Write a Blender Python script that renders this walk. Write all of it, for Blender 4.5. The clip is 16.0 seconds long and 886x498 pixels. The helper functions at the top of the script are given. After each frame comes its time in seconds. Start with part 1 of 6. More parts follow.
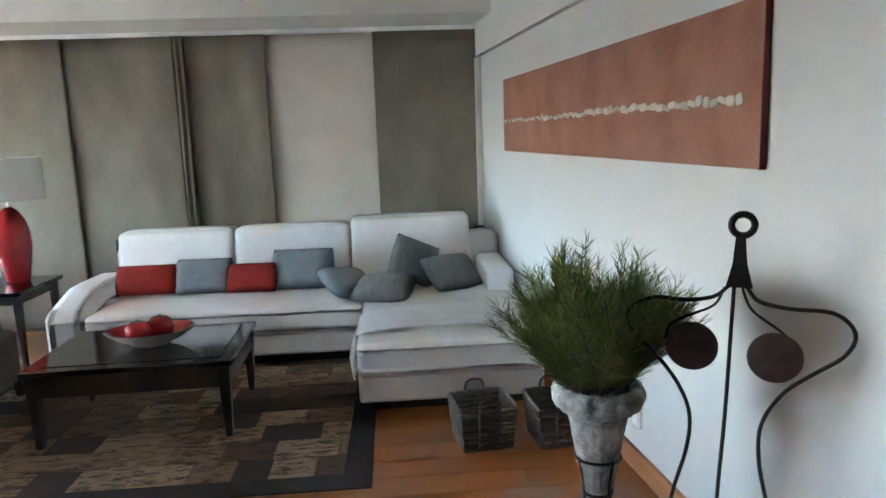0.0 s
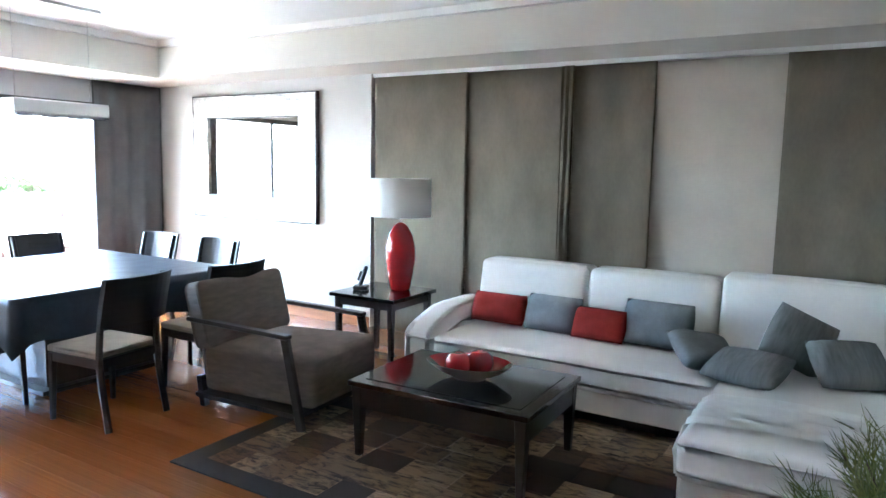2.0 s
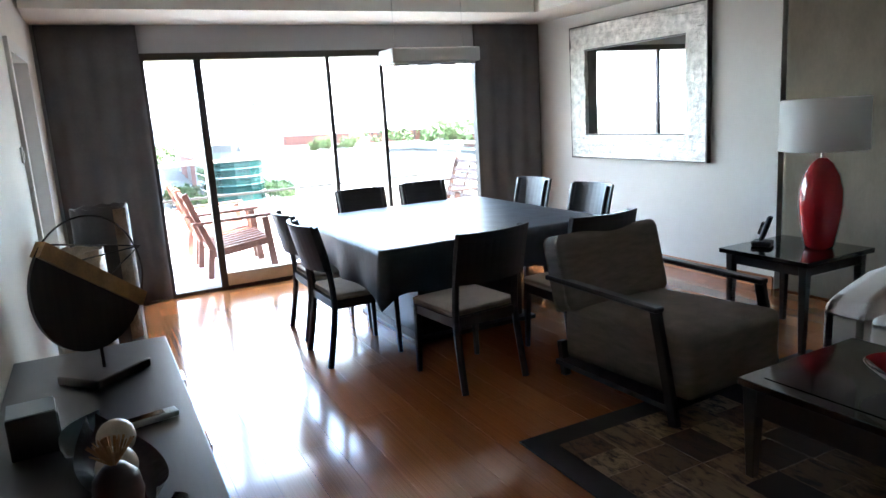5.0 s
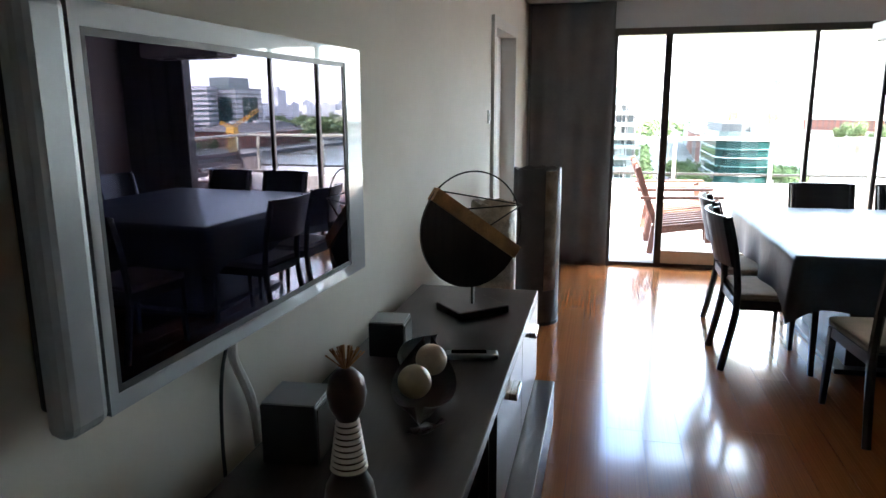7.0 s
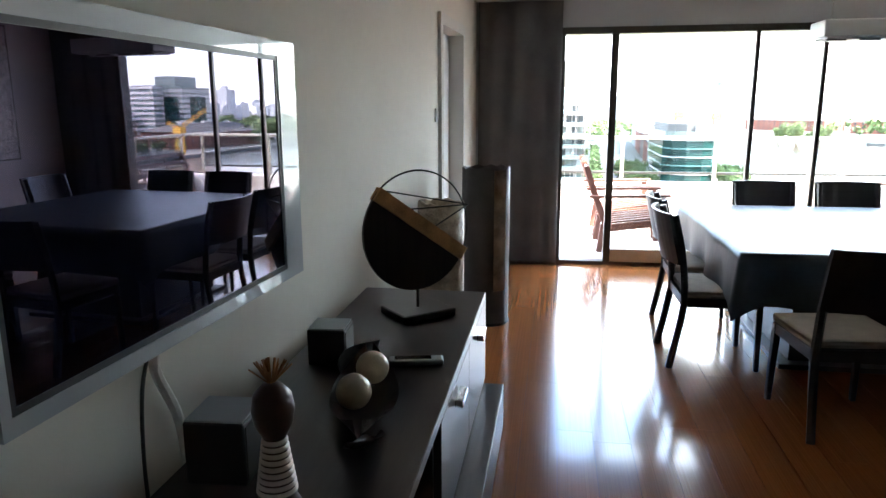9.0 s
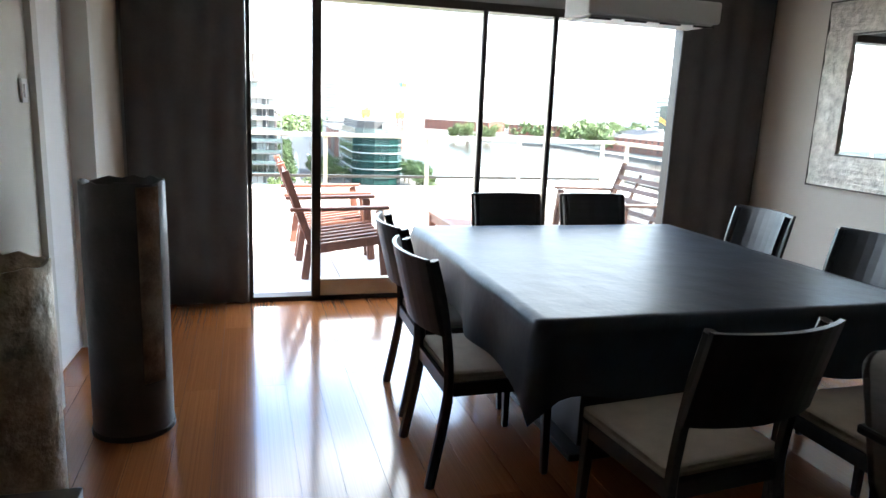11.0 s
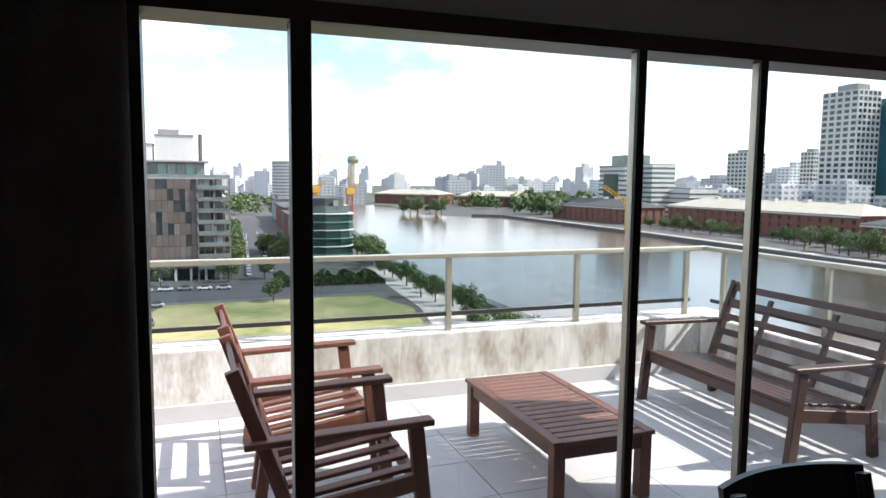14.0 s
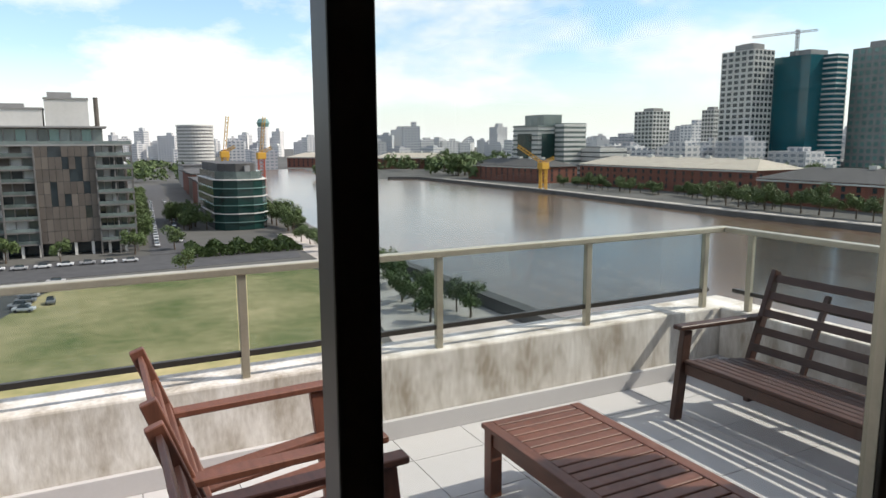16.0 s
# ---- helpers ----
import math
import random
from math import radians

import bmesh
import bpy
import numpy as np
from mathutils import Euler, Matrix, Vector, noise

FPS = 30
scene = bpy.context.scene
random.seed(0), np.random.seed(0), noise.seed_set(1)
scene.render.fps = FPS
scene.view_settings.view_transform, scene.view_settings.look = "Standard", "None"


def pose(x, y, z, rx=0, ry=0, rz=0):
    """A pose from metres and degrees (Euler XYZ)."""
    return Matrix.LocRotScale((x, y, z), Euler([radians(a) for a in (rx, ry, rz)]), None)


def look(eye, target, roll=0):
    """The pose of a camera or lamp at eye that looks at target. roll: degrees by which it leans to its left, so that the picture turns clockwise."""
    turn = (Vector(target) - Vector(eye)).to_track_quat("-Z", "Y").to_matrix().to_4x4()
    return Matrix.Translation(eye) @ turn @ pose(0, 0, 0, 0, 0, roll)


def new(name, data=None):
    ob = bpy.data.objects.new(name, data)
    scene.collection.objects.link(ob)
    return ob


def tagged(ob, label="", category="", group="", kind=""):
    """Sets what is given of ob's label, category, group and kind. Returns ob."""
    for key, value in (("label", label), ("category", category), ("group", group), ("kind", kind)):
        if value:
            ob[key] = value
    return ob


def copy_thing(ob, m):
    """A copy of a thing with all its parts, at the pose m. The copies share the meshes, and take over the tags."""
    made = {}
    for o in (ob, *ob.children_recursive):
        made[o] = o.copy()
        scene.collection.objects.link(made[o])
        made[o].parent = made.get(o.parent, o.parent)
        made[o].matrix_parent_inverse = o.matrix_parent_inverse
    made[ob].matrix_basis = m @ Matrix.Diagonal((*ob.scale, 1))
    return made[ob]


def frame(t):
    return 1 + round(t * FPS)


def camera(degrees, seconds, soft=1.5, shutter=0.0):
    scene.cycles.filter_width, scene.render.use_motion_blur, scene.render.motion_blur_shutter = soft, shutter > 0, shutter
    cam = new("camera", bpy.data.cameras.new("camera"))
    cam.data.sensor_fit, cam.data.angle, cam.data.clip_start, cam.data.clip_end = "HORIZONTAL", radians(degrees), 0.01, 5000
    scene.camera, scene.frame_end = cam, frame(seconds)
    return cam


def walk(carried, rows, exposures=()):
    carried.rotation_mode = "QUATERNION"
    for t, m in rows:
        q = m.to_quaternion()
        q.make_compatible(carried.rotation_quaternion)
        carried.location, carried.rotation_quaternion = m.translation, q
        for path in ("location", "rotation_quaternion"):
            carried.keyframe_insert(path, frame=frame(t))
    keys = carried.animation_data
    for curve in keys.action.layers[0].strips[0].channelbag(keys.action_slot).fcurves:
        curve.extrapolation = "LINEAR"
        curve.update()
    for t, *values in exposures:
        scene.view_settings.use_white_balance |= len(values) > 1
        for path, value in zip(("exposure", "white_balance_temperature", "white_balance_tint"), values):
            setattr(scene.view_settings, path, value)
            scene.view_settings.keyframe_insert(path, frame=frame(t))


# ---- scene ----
cam = camera(65.5, 16.0)
PATH = [
    (0, (0.303, -0.176, 1.54), (0.434, 1.792, 1.21), -2.0),
    (0.5, (0.441, 0.0, 1.502), (0.319, 1.972, 1.198), -1.4),
    (1, (0.463, 0.185, 1.53), (0.076, 2.131, 1.274), -2.1),
    (1.5, (0.556, 0.318, 1.561), (-0.184, 2.16, 1.322), -0.5),
    (2, (0.653, 0.436, 1.579), (-0.37, 2.139, 1.341), 1.1),
    (2.5, (0.607, 0.531, 1.563), (-0.621, 2.085, 1.281), 0.3),
    (3, (0.468, 0.603, 1.573), (-0.903, 2.027, 1.27), -0.3),
    (3.5, (0.363, 0.632, 1.565), (-1.164, 1.874, 1.207), -1.1),
    (3.7, (0.35, 0.654, 1.585), (-1.231, 1.819, 1.207), -1.7),
    (6, (0.081, 1.458, 1.507), (-1.835, 1.855, 1.091), -1.2),
    (6.5, (0.162, 1.538, 1.516), (-1.785, 1.452, 1.064), 0.5),
    (7, (0.217, 1.541, 1.523), (-1.69, 1.098, 1.113), -0.3),
    (7.5, (0.23, 1.528, 1.525), (-1.619, 0.884, 1.119), 0.2),
    (8, (0.235, 1.524, 1.525), (-1.606, 0.845, 1.137), -0.4),
    (8.5, (0.219, 1.543, 1.524), (-1.664, 0.983, 1.149), -0.2),
    (9, (0.124, 1.561, 1.51), (-1.808, 1.249, 1.1), -0.2),
    (9.5, (-0.204, 1.585, 1.476), (-2.113, 1.513, 0.884), -0.1),
    (10, (-0.585, 1.567, 1.448), (-2.486, 1.797, 0.87), 0.8),
    (12.5, (-3.001, 1.722, 1.474), (-4.858, 2.39, 1.153), 2.5),
    (13, (-3.441, 1.783, 1.509), (-5.302, 2.457, 1.224), 1.7),
    (13.5, (-3.913, 1.826, 1.6), (-5.795, 2.44, 1.317), 1.8),
    (14, (-4.347, 1.759, 1.657), (-6.217, 2.439, 1.459), 0.6),
    (14.5, (-4.718, 1.796, 1.683), (-6.596, 2.466, 1.53), 0.1),
    (15, (-5.038, 1.828, 1.714), (-6.919, 2.493, 1.576), 0.2),
    (15.5, (-5.324, 1.763, 1.744), (-7.114, 2.636, 1.562), -0.8),
    (16, (-5.642, 1.777, 1.745), (-7.404, 2.671, 1.439), -0.3),
]
EXPO = [(0, 6.1, 6000, 10), (1, 6.2, 5900, 10), (2, 6.2, 5650, 10), (3, 5.6, 5400, 10), (3.7, 5.05, 5550, 10), (6, 4.5, 6250, 10), (7, 4.3, 6350, 10), (8.5, 4.25, 6350, 10),
        (10.2, 4.0, 6450, 10), (12.3, 2.5, 6450, 10), (12.5, 2.35, 6450, 10), (13.0, 2.1, 6400, 10), (13.5, 1.58, 6400, 10), (14, 1.1, 6400, 10), (14.5, 0.7, 6350, 10), (15, 0.55, 6400, 10), (16, 0.28, 6800, 10)]
walk(cam, [(t, look(eye, target, roll)) for t, eye, target, roll in PATH],
     exposures=EXPO)


# ---- light ----
SUN = Vector((0.37, 0.93, 1.0)).normalized()
world = bpy.data.worlds.new("sky")
world.use_nodes = True
scene.world = world
nt = world.node_tree
bg = nt.nodes["Background"]
bg.inputs["Strength"].default_value = 0.14
sky = nt.nodes.new("ShaderNodeTexSky")
sky.sky_type = 'NISHITA'
sky.sun_disc = False
sky.sun_elevation = math.asin(SUN.z)
sky.sun_rotation = math.atan2(SUN.x, SUN.y)
tc = nt.nodes.new("ShaderNodeTexCoord")
mp = nt.nodes.new("ShaderNodeMapping")
mp.inputs["Scale"].default_value = (2.6, 2.6, 6.5)
cn = nt.nodes.new("ShaderNodeTexNoise")
cn.inputs["Scale"].default_value = 1.5
cn.inputs["Detail"].default_value = 9
cn.inputs["Roughness"].default_value = 0.58
cr = nt.nodes.new("ShaderNodeValToRGB")
cr.color_ramp.elements[0].position = 0.42
cr.color_ramp.elements[1].position = 0.60
mx = nt.nodes.new("ShaderNodeMixRGB")
mx.inputs["Color2"].default_value = (7.0, 7.15, 7.4, 1)
nt.links.new(tc.outputs["Generated"], mp.inputs["Vector"])
nt.links.new(mp.outputs["Vector"], cn.inputs["Vector"])
nt.links.new(cn.outputs["Fac"], cr.inputs["Fac"])
sx_ = nt.nodes.new("ShaderNodeSeparateXYZ")
hz = nt.nodes.new("ShaderNodeMapRange")
hz.inputs["From Min"].default_value = 0.0
hz.inputs["From Max"].default_value = 0.12
hz.inputs["To Min"].default_value = 0.92
hz.inputs["To Max"].default_value = 0.0
mxm = nt.nodes.new("ShaderNodeMath")
mxm.operation = 'MAXIMUM'
nt.links.new(tc.outputs["Generated"], sx_.inputs["Vector"])
nt.links.new(sx_.outputs["Z"], hz.inputs["Value"])
nt.links.new(hz.outputs["Result"], mxm.inputs[0])
nt.links.new(cr.outputs["Color"], mxm.inputs[1])
nt.links.new(mxm.outputs["Value"], mx.inputs["Fac"])
tint = nt.nodes.new("ShaderNodeMixRGB")
tint.blend_type = 'MULTIPLY'
tint.inputs["Fac"].default_value = 1.0
tint.inputs["Color2"].default_value = (1.10, 1.24, 1.34, 1)
nt.links.new(sky.outputs["Color"], tint.inputs["Color1"])
nt.links.new(tint.outputs["Color"], mx.inputs["Color1"])
nt.links.new(mx.outputs["Color"], bg.inputs["Color"])
sl = bpy.data.lights.new("sun", 'SUN')
sl.energy = 4.0
sl.angle = radians(0.5)
sl.color = (1, 0.95, 0.88)
new("sun", sl).matrix_world = look(SUN * 50, (0, 0, 0))


# ---- materials ----
def mat(name, col, rough=0.6, metal=0.0, var=0.15, scale=8.0, bump=0.0, bscale=60.0, stretch=(1, 1, 1), coat=0.0, island=0.0, obrand=0.0, col2=None, spec=0.5):
    m = bpy.data.materials.new(name)
    m.use_nodes = True
    t = m.node_tree
    b = t.nodes["Principled BSDF"]
    b.inputs["Roughness"].default_value = rough
    b.inputs["Metallic"].default_value = metal
    b.inputs["Coat Weight"].default_value = coat
    b.inputs["Coat Roughness"].default_value = 0.08
    b.inputs["Specular IOR Level"].default_value = spec
    co = t.nodes.new("ShaderNodeTexCoord")
    ma = t.nodes.new("ShaderNodeMapping")
    ma.inputs["Scale"].default_value = stretch
    if obrand:
        oj = t.nodes.new("ShaderNodeObjectInfo")
        vm = t.nodes.new("ShaderNodeVectorMath")
        vm.operation = 'MULTIPLY_ADD'
        vm.inputs[1].default_value = (37, 53, 19)
        t.links.new(oj.outputs["Random"], vm.inputs[0])
        t.links.new(co.outputs["Object"], vm.inputs[2])
        t.links.new(vm.outputs[0], ma.inputs["Vector"])
    else:
        t.links.new(co.outputs["Object"], ma.inputs["Vector"])
    n1 = t.nodes.new("ShaderNodeTexNoise")
    n1.inputs["Scale"].default_value = scale
    n1.inputs["Detail"].default_value = 6
    t.links.new(ma.outputs["Vector"], n1.inputs["Vector"])
    n2 = t.nodes.new("ShaderNodeTexNoise")
    n2.inputs["Scale"].default_value = scale * 9
    n2.inputs["Detail"].default_value = 3
    t.links.new(ma.outputs["Vector"], n2.inputs["Vector"])
    ad = t.nodes.new("ShaderNodeMath")
    ad.operation = 'MULTIPLY_ADD'
    ad.inputs[1].default_value = 0.35
    t.links.new(n2.outputs["Fac"], ad.inputs[0])
    t.links.new(n1.outputs["Fac"], ad.inputs[2])
    fac = ad.outputs[0]
    if obrand:
        oi = t.nodes.new("ShaderNodeObjectInfo")
        a2 = t.nodes.new("ShaderNodeMath")
        a2.operation = 'MULTIPLY_ADD'
        a2.inputs[1].default_value = obrand
        t.links.new(oi.outputs["Random"], a2.inputs[0])
        t.links.new(fac, a2.inputs[2])
        fac = a2.outputs[0]
    if island:
        ge = t.nodes.new("ShaderNodeNewGeometry")
        a3 = t.nodes.new("ShaderNodeMath")
        a3.operation = 'MULTIPLY_ADD'
        a3.inputs[1].default_value = island
        t.links.new(ge.outputs["Random Per Island"], a3.inputs[0])
        t.links.new(fac, a3.inputs[2])
        fac = a3.outputs[0]
    lo = 0.45
    hi = 0.92 + obrand + island
    mr = t.nodes.new("ShaderNodeMapRange")
    mr.inputs["From Min"].default_value = lo
    mr.inputs["From Max"].default_value = hi
    t.links.new(fac, mr.inputs["Value"])
    mc = t.nodes.new("ShaderNodeMixRGB")
    c2 = col2 or tuple(min(1, c * (1 + var)) for c in col)
    c1 = col if col2 else tuple(c * (1 - var) for c in col)
    mc.inputs["Color1"].default_value = (*c1, 1)
    mc.inputs["Color2"].default_value = (*c2, 1)
    t.links.new(mr.outputs["Result"], mc.inputs["Fac"])
    t.links.new(mc.outputs["Color"], b.inputs["Base Color"])
    if bump:
        n3 = t.nodes.new("ShaderNodeTexNoise")
        n3.inputs["Scale"].default_value = bscale
        n3.inputs["Detail"].default_value = 4
        t.links.new(ma.outputs["Vector"], n3.inputs["Vector"])
        bu = t.nodes.new("ShaderNodeBump")
        bu.inputs["Strength"].default_value = bump
        bu.inputs["Distance"].default_value = 0.01
        t.links.new(n3.outputs["Fac"], bu.inputs["Height"])
        t.links.new(bu.outputs["Normal"], b.inputs["Normal"])
    return m


def glass_mat(name, tint, gloss=0.06):
    m = bpy.data.materials.new(name)
    m.use_nodes = True
    t = m.node_tree
    out = t.nodes["Material Output"]
    t.nodes.remove(t.nodes["Principled BSDF"])
    tr = t.nodes.new("ShaderNodeBsdfTransparent")
    tr.inputs["Color"].default_value = (*tint, 1)
    gl = t.nodes.new("ShaderNodeBsdfGlossy")
    gl.inputs["Roughness"].default_value = 0.01
    mi = t.nodes.new("ShaderNodeMixShader")
    mi.inputs["Fac"].default_value = gloss
    t.links.new(tr.outputs[0], mi.inputs[1])
    t.links.new(gl.outputs[0], mi.inputs[2])
    t.links.new(mi.outputs[0], out.inputs["Surface"])
    return m


M_WALL = mat("wall_paint", (0.60, 0.585, 0.54), 0.75, var=0.03, scale=2, bump=0.04, bscale=120)
M_CEIL = mat("ceiling_paint", (0.80, 0.80, 0.77), 0.8, var=0.02, scale=2)
M_BEAM = mat("beam_paint", (0.66, 0.64, 0.57), 0.75, var=0.03, scale=2, bump=0.03, bscale=120)
M_GREYWALL = mat("grey_wall_paint", (0.40, 0.41, 0.41), 0.75, var=0.04, scale=2)
M_FLOOR = mat("lacquered_jatoba", (0.23, 0.072, 0.021), 0.17, var=0.25, scale=3, stretch=(0.6, 12, 1), coat=0.5, obrand=0.35, col2=(0.43, 0.165, 0.054), bump=0.015, bscale=9)
M_TVWALL = mat("beige_wall_paint", (0.62, 0.585, 0.51), 0.75, var=0.04, scale=2, bump=0.04, bscale=120)
# For unseen hall walls: dark only to cut bounce onto the television wall.
M_HALL = mat("hall_bounce_cut", (0.34, 0.29, 0.23), 0.8, var=0.05, scale=2)
M_SUB = mat("subfloor", (0.10, 0.04, 0.02), 0.6)
M_SKIRT = mat("skirting_wood", (0.36, 0.15, 0.06), 0.4, var=0.2, scale=4, stretch=(1, 1, 8))
M_WHITEP = mat("white_gloss_paint", (0.80, 0.80, 0.78), 0.45, var=0.02)
M_CURT = mat("grey_linen_curtain", (0.205, 0.180, 0.135), 0.9, var=0.16, scale=5, bump=0.5, bscale=260, stretch=(1, 1, 0.5), spec=0.1)
M_CURTD = mat("dark_grey_curtain", (0.115, 0.115, 0.115), 0.9, var=0.12, scale=5, bump=0.4, bscale=240, spec=0.1)
M_CREAM = mat("cream_curtain", (0.60, 0.55, 0.47), 0.9, var=0.06, scale=4, bump=0.3, bscale=240, spec=0.1)
M_ALU = mat("bronze_aluminium", (0.045, 0.040, 0.034), 0.45, metal=0.3, var=0.1)
M_RAIL = mat("champagne_aluminium", (0.46, 0.42, 0.33), 0.4, metal=0.55, var=0.1)
M_TRACK = mat("pale_track", (0.80, 0.80, 0.78), 0.4, var=0.03)
M_LEATHER = mat("white_leather", (0.80, 0.77, 0.73), 0.45, var=0.05, scale=5, bump=0.18, bscale=150)
M_THROW = mat("white_knit", (0.88, 0.87, 0.84), 0.95, var=0.04, scale=20, bump=0.4, bscale=160, spec=0.1)
M_RED = mat("red_cushion_fabric", (0.27, 0.028, 0.022), 0.85, var=0.15, scale=10, bump=0.4, bscale=300, spec=0.1)
M_GREY = mat("grey_cushion_fabric", (0.20, 0.215, 0.22), 0.85, var=0.15, scale=10, bump=0.4, bscale=300, spec=0.1)
M_GREYG = mat("ribbed_grey_fabric", (0.17, 0.175, 0.165), 0.8, var=0.2, scale=10, bump=0.6, bscale=200, stretch=(6, 1, 1), spec=0.1)
M_WENGE = mat("wenge_wood", (0.026, 0.019, 0.016), 0.30, var=0.3, scale=5, stretch=(1, 12, 1), bump=0.03, bscale=40)
M_WENGEG = mat("polished_wenge", (0.010, 0.009, 0.009), 0.10, var=0.2, scale=5, coat=0.3)
M_REDGLAZE = mat("red_glaze", (0.33, 0.010, 0.014), 0.09, var=0.15, scale=6, coat=0.8)
M_SHADE = mat("white_lampshade", (0.78, 0.77, 0.74), 0.85, var=0.02, bump=0.15, bscale=300)
M_CERAM = mat("pale_ceramic", (0.62, 0.55, 0.48), 0.35, var=0.08)
M_CHROME = mat("chrome", (0.75, 0.75, 0.76), 0.14, metal=1.0, var=0.03)
M_TAUPE = mat("taupe_upholstery", (0.225, 0.19, 0.165), 0.92, var=0.18, scale=9, bump=0.5, bscale=220, stretch=(1, 1, 4), spec=0.1)
M_SEAT = mat("beige_seat_fabric", (0.47, 0.42, 0.36), 0.85, var=0.1, scale=14, bump=0.2, bscale=250)
M_CHAIR = mat("black_chair_wood", (0.020, 0.019, 0.021), 0.36, var=0.25, scale=6, stretch=(1, 1, 6))
M_CLOTH = mat("dark_blue_tablecloth", (0.026, 0.038, 0.055), 0.40, var=0.3, scale=5, bump=0.35, bscale=9, spec=0.4)
M_TVF = mat("silver_plastic", (0.33, 0.36, 0.38), 0.38, metal=0.25, var=0.04)
M_SCREEN = mat("glossy_black_screen", (0.004, 0.004, 0.010), 0.012, var=0.02, spec=1.0)
M_SCREEN.node_tree.nodes["Principled BSDF"].inputs["Specular Tint"].default_value = (0.78, 0.66, 1.0, 1)
M_TVGLASS = mat("glass_fronted_silver", (0.36, 0.38, 0.40), 0.4, metal=0.2, var=0.03, coat=1.0)
M_TVGLASS.node_tree.nodes["Principled BSDF"].inputs["Coat Roughness"].default_value = 0.012
M_BLACK = mat("black_plastic", (0.015, 0.015, 0.017), 0.4, var=0.1)
M_GOLDW = mat("gilded_wood", (0.36, 0.20, 0.085), 0.5, var=0.4, scale=14)
M_IRON = mat("blackened_iron", (0.028, 0.024, 0.022), 0.5, metal=0.6, var=0.3)
M_BRONZE = mat("brown_patina", (0.075, 0.048, 0.040), 0.55, metal=0.3, var=0.35, scale=12)
M_BARK = mat("hammered_bronze", (0.34, 0.27, 0.20), 0.42, metal=0.2, var=0.5, scale=12, bump=0.9, bscale=26)
M_DKTUBE = mat("dark_tube", (0.045, 0.038, 0.036), 0.5, var=0.3, scale=8, bump=0.2, bscale=30)
M_BONE = mat("ivory_ball", (0.52, 0.43, 0.31), 0.32, var=0.18, scale=25)
M_DOLLW = mat("dark_carved_wood", (0.050, 0.024, 0.016), 0.35, var=0.3, scale=20)
M_STRAW = mat("straw", (0.42, 0.22, 0.10), 0.9, var=0.3)
M_STONE = mat("weathered_stone", (0.15, 0.14, 0.12), 0.9, var=0.5, scale=16, bump=0.9, bscale=40, col2=(0.62, 0.61, 0.57))
M_WICKER = mat("grey_wicker", (0.13, 0.105, 0.082), 0.8, var=0.4, scale=30, bump=0.8, bscale=90, stretch=(1, 1, 3))
M_PLANT = mat("fine_green_foliage", (0.035, 0.060, 0.014), 0.6, island=0.5, col2=(0.25, 0.27, 0.060))
M_MIRROR = mat("mirror_glass", (0.88, 0.90, 0.90), 0.008, metal=1.0, var=0.0)
M_MFRAME = mat("silver_leaf_frame", (0.55, 0.54, 0.50), 0.45, metal=0.4, var=0.35, scale=16, bump=1.0, bscale=30)
M_MEDGE = mat("dark_frame_edge", (0.05, 0.045, 0.04), 0.5)
M_PAINT = mat("terracotta_canvas", (0.26, 0.096, 0.052), 0.75, var=0.2, scale=5, bump=0.6, bscale=45, col2=(0.38, 0.170, 0.102))
M_PEDGE = mat("dark_red_canvas_edge", (0.14, 0.02, 0.018), 0.7)
M_FLAKE = mat("stone_chips", (0.56, 0.50, 0.40), 0.8, var=0.5, scale=50, obrand=0.4)
M_RUGB = mat("black_rug_border", (0.020, 0.014, 0.012), 0.8, var=0.3, bump=0.4, bscale=200)
M_HIDE = mat("cowhide_patch", (0.1, 0.06, 0.03), 0.72, bump=0.3, bscale=60, obrand=0.3)


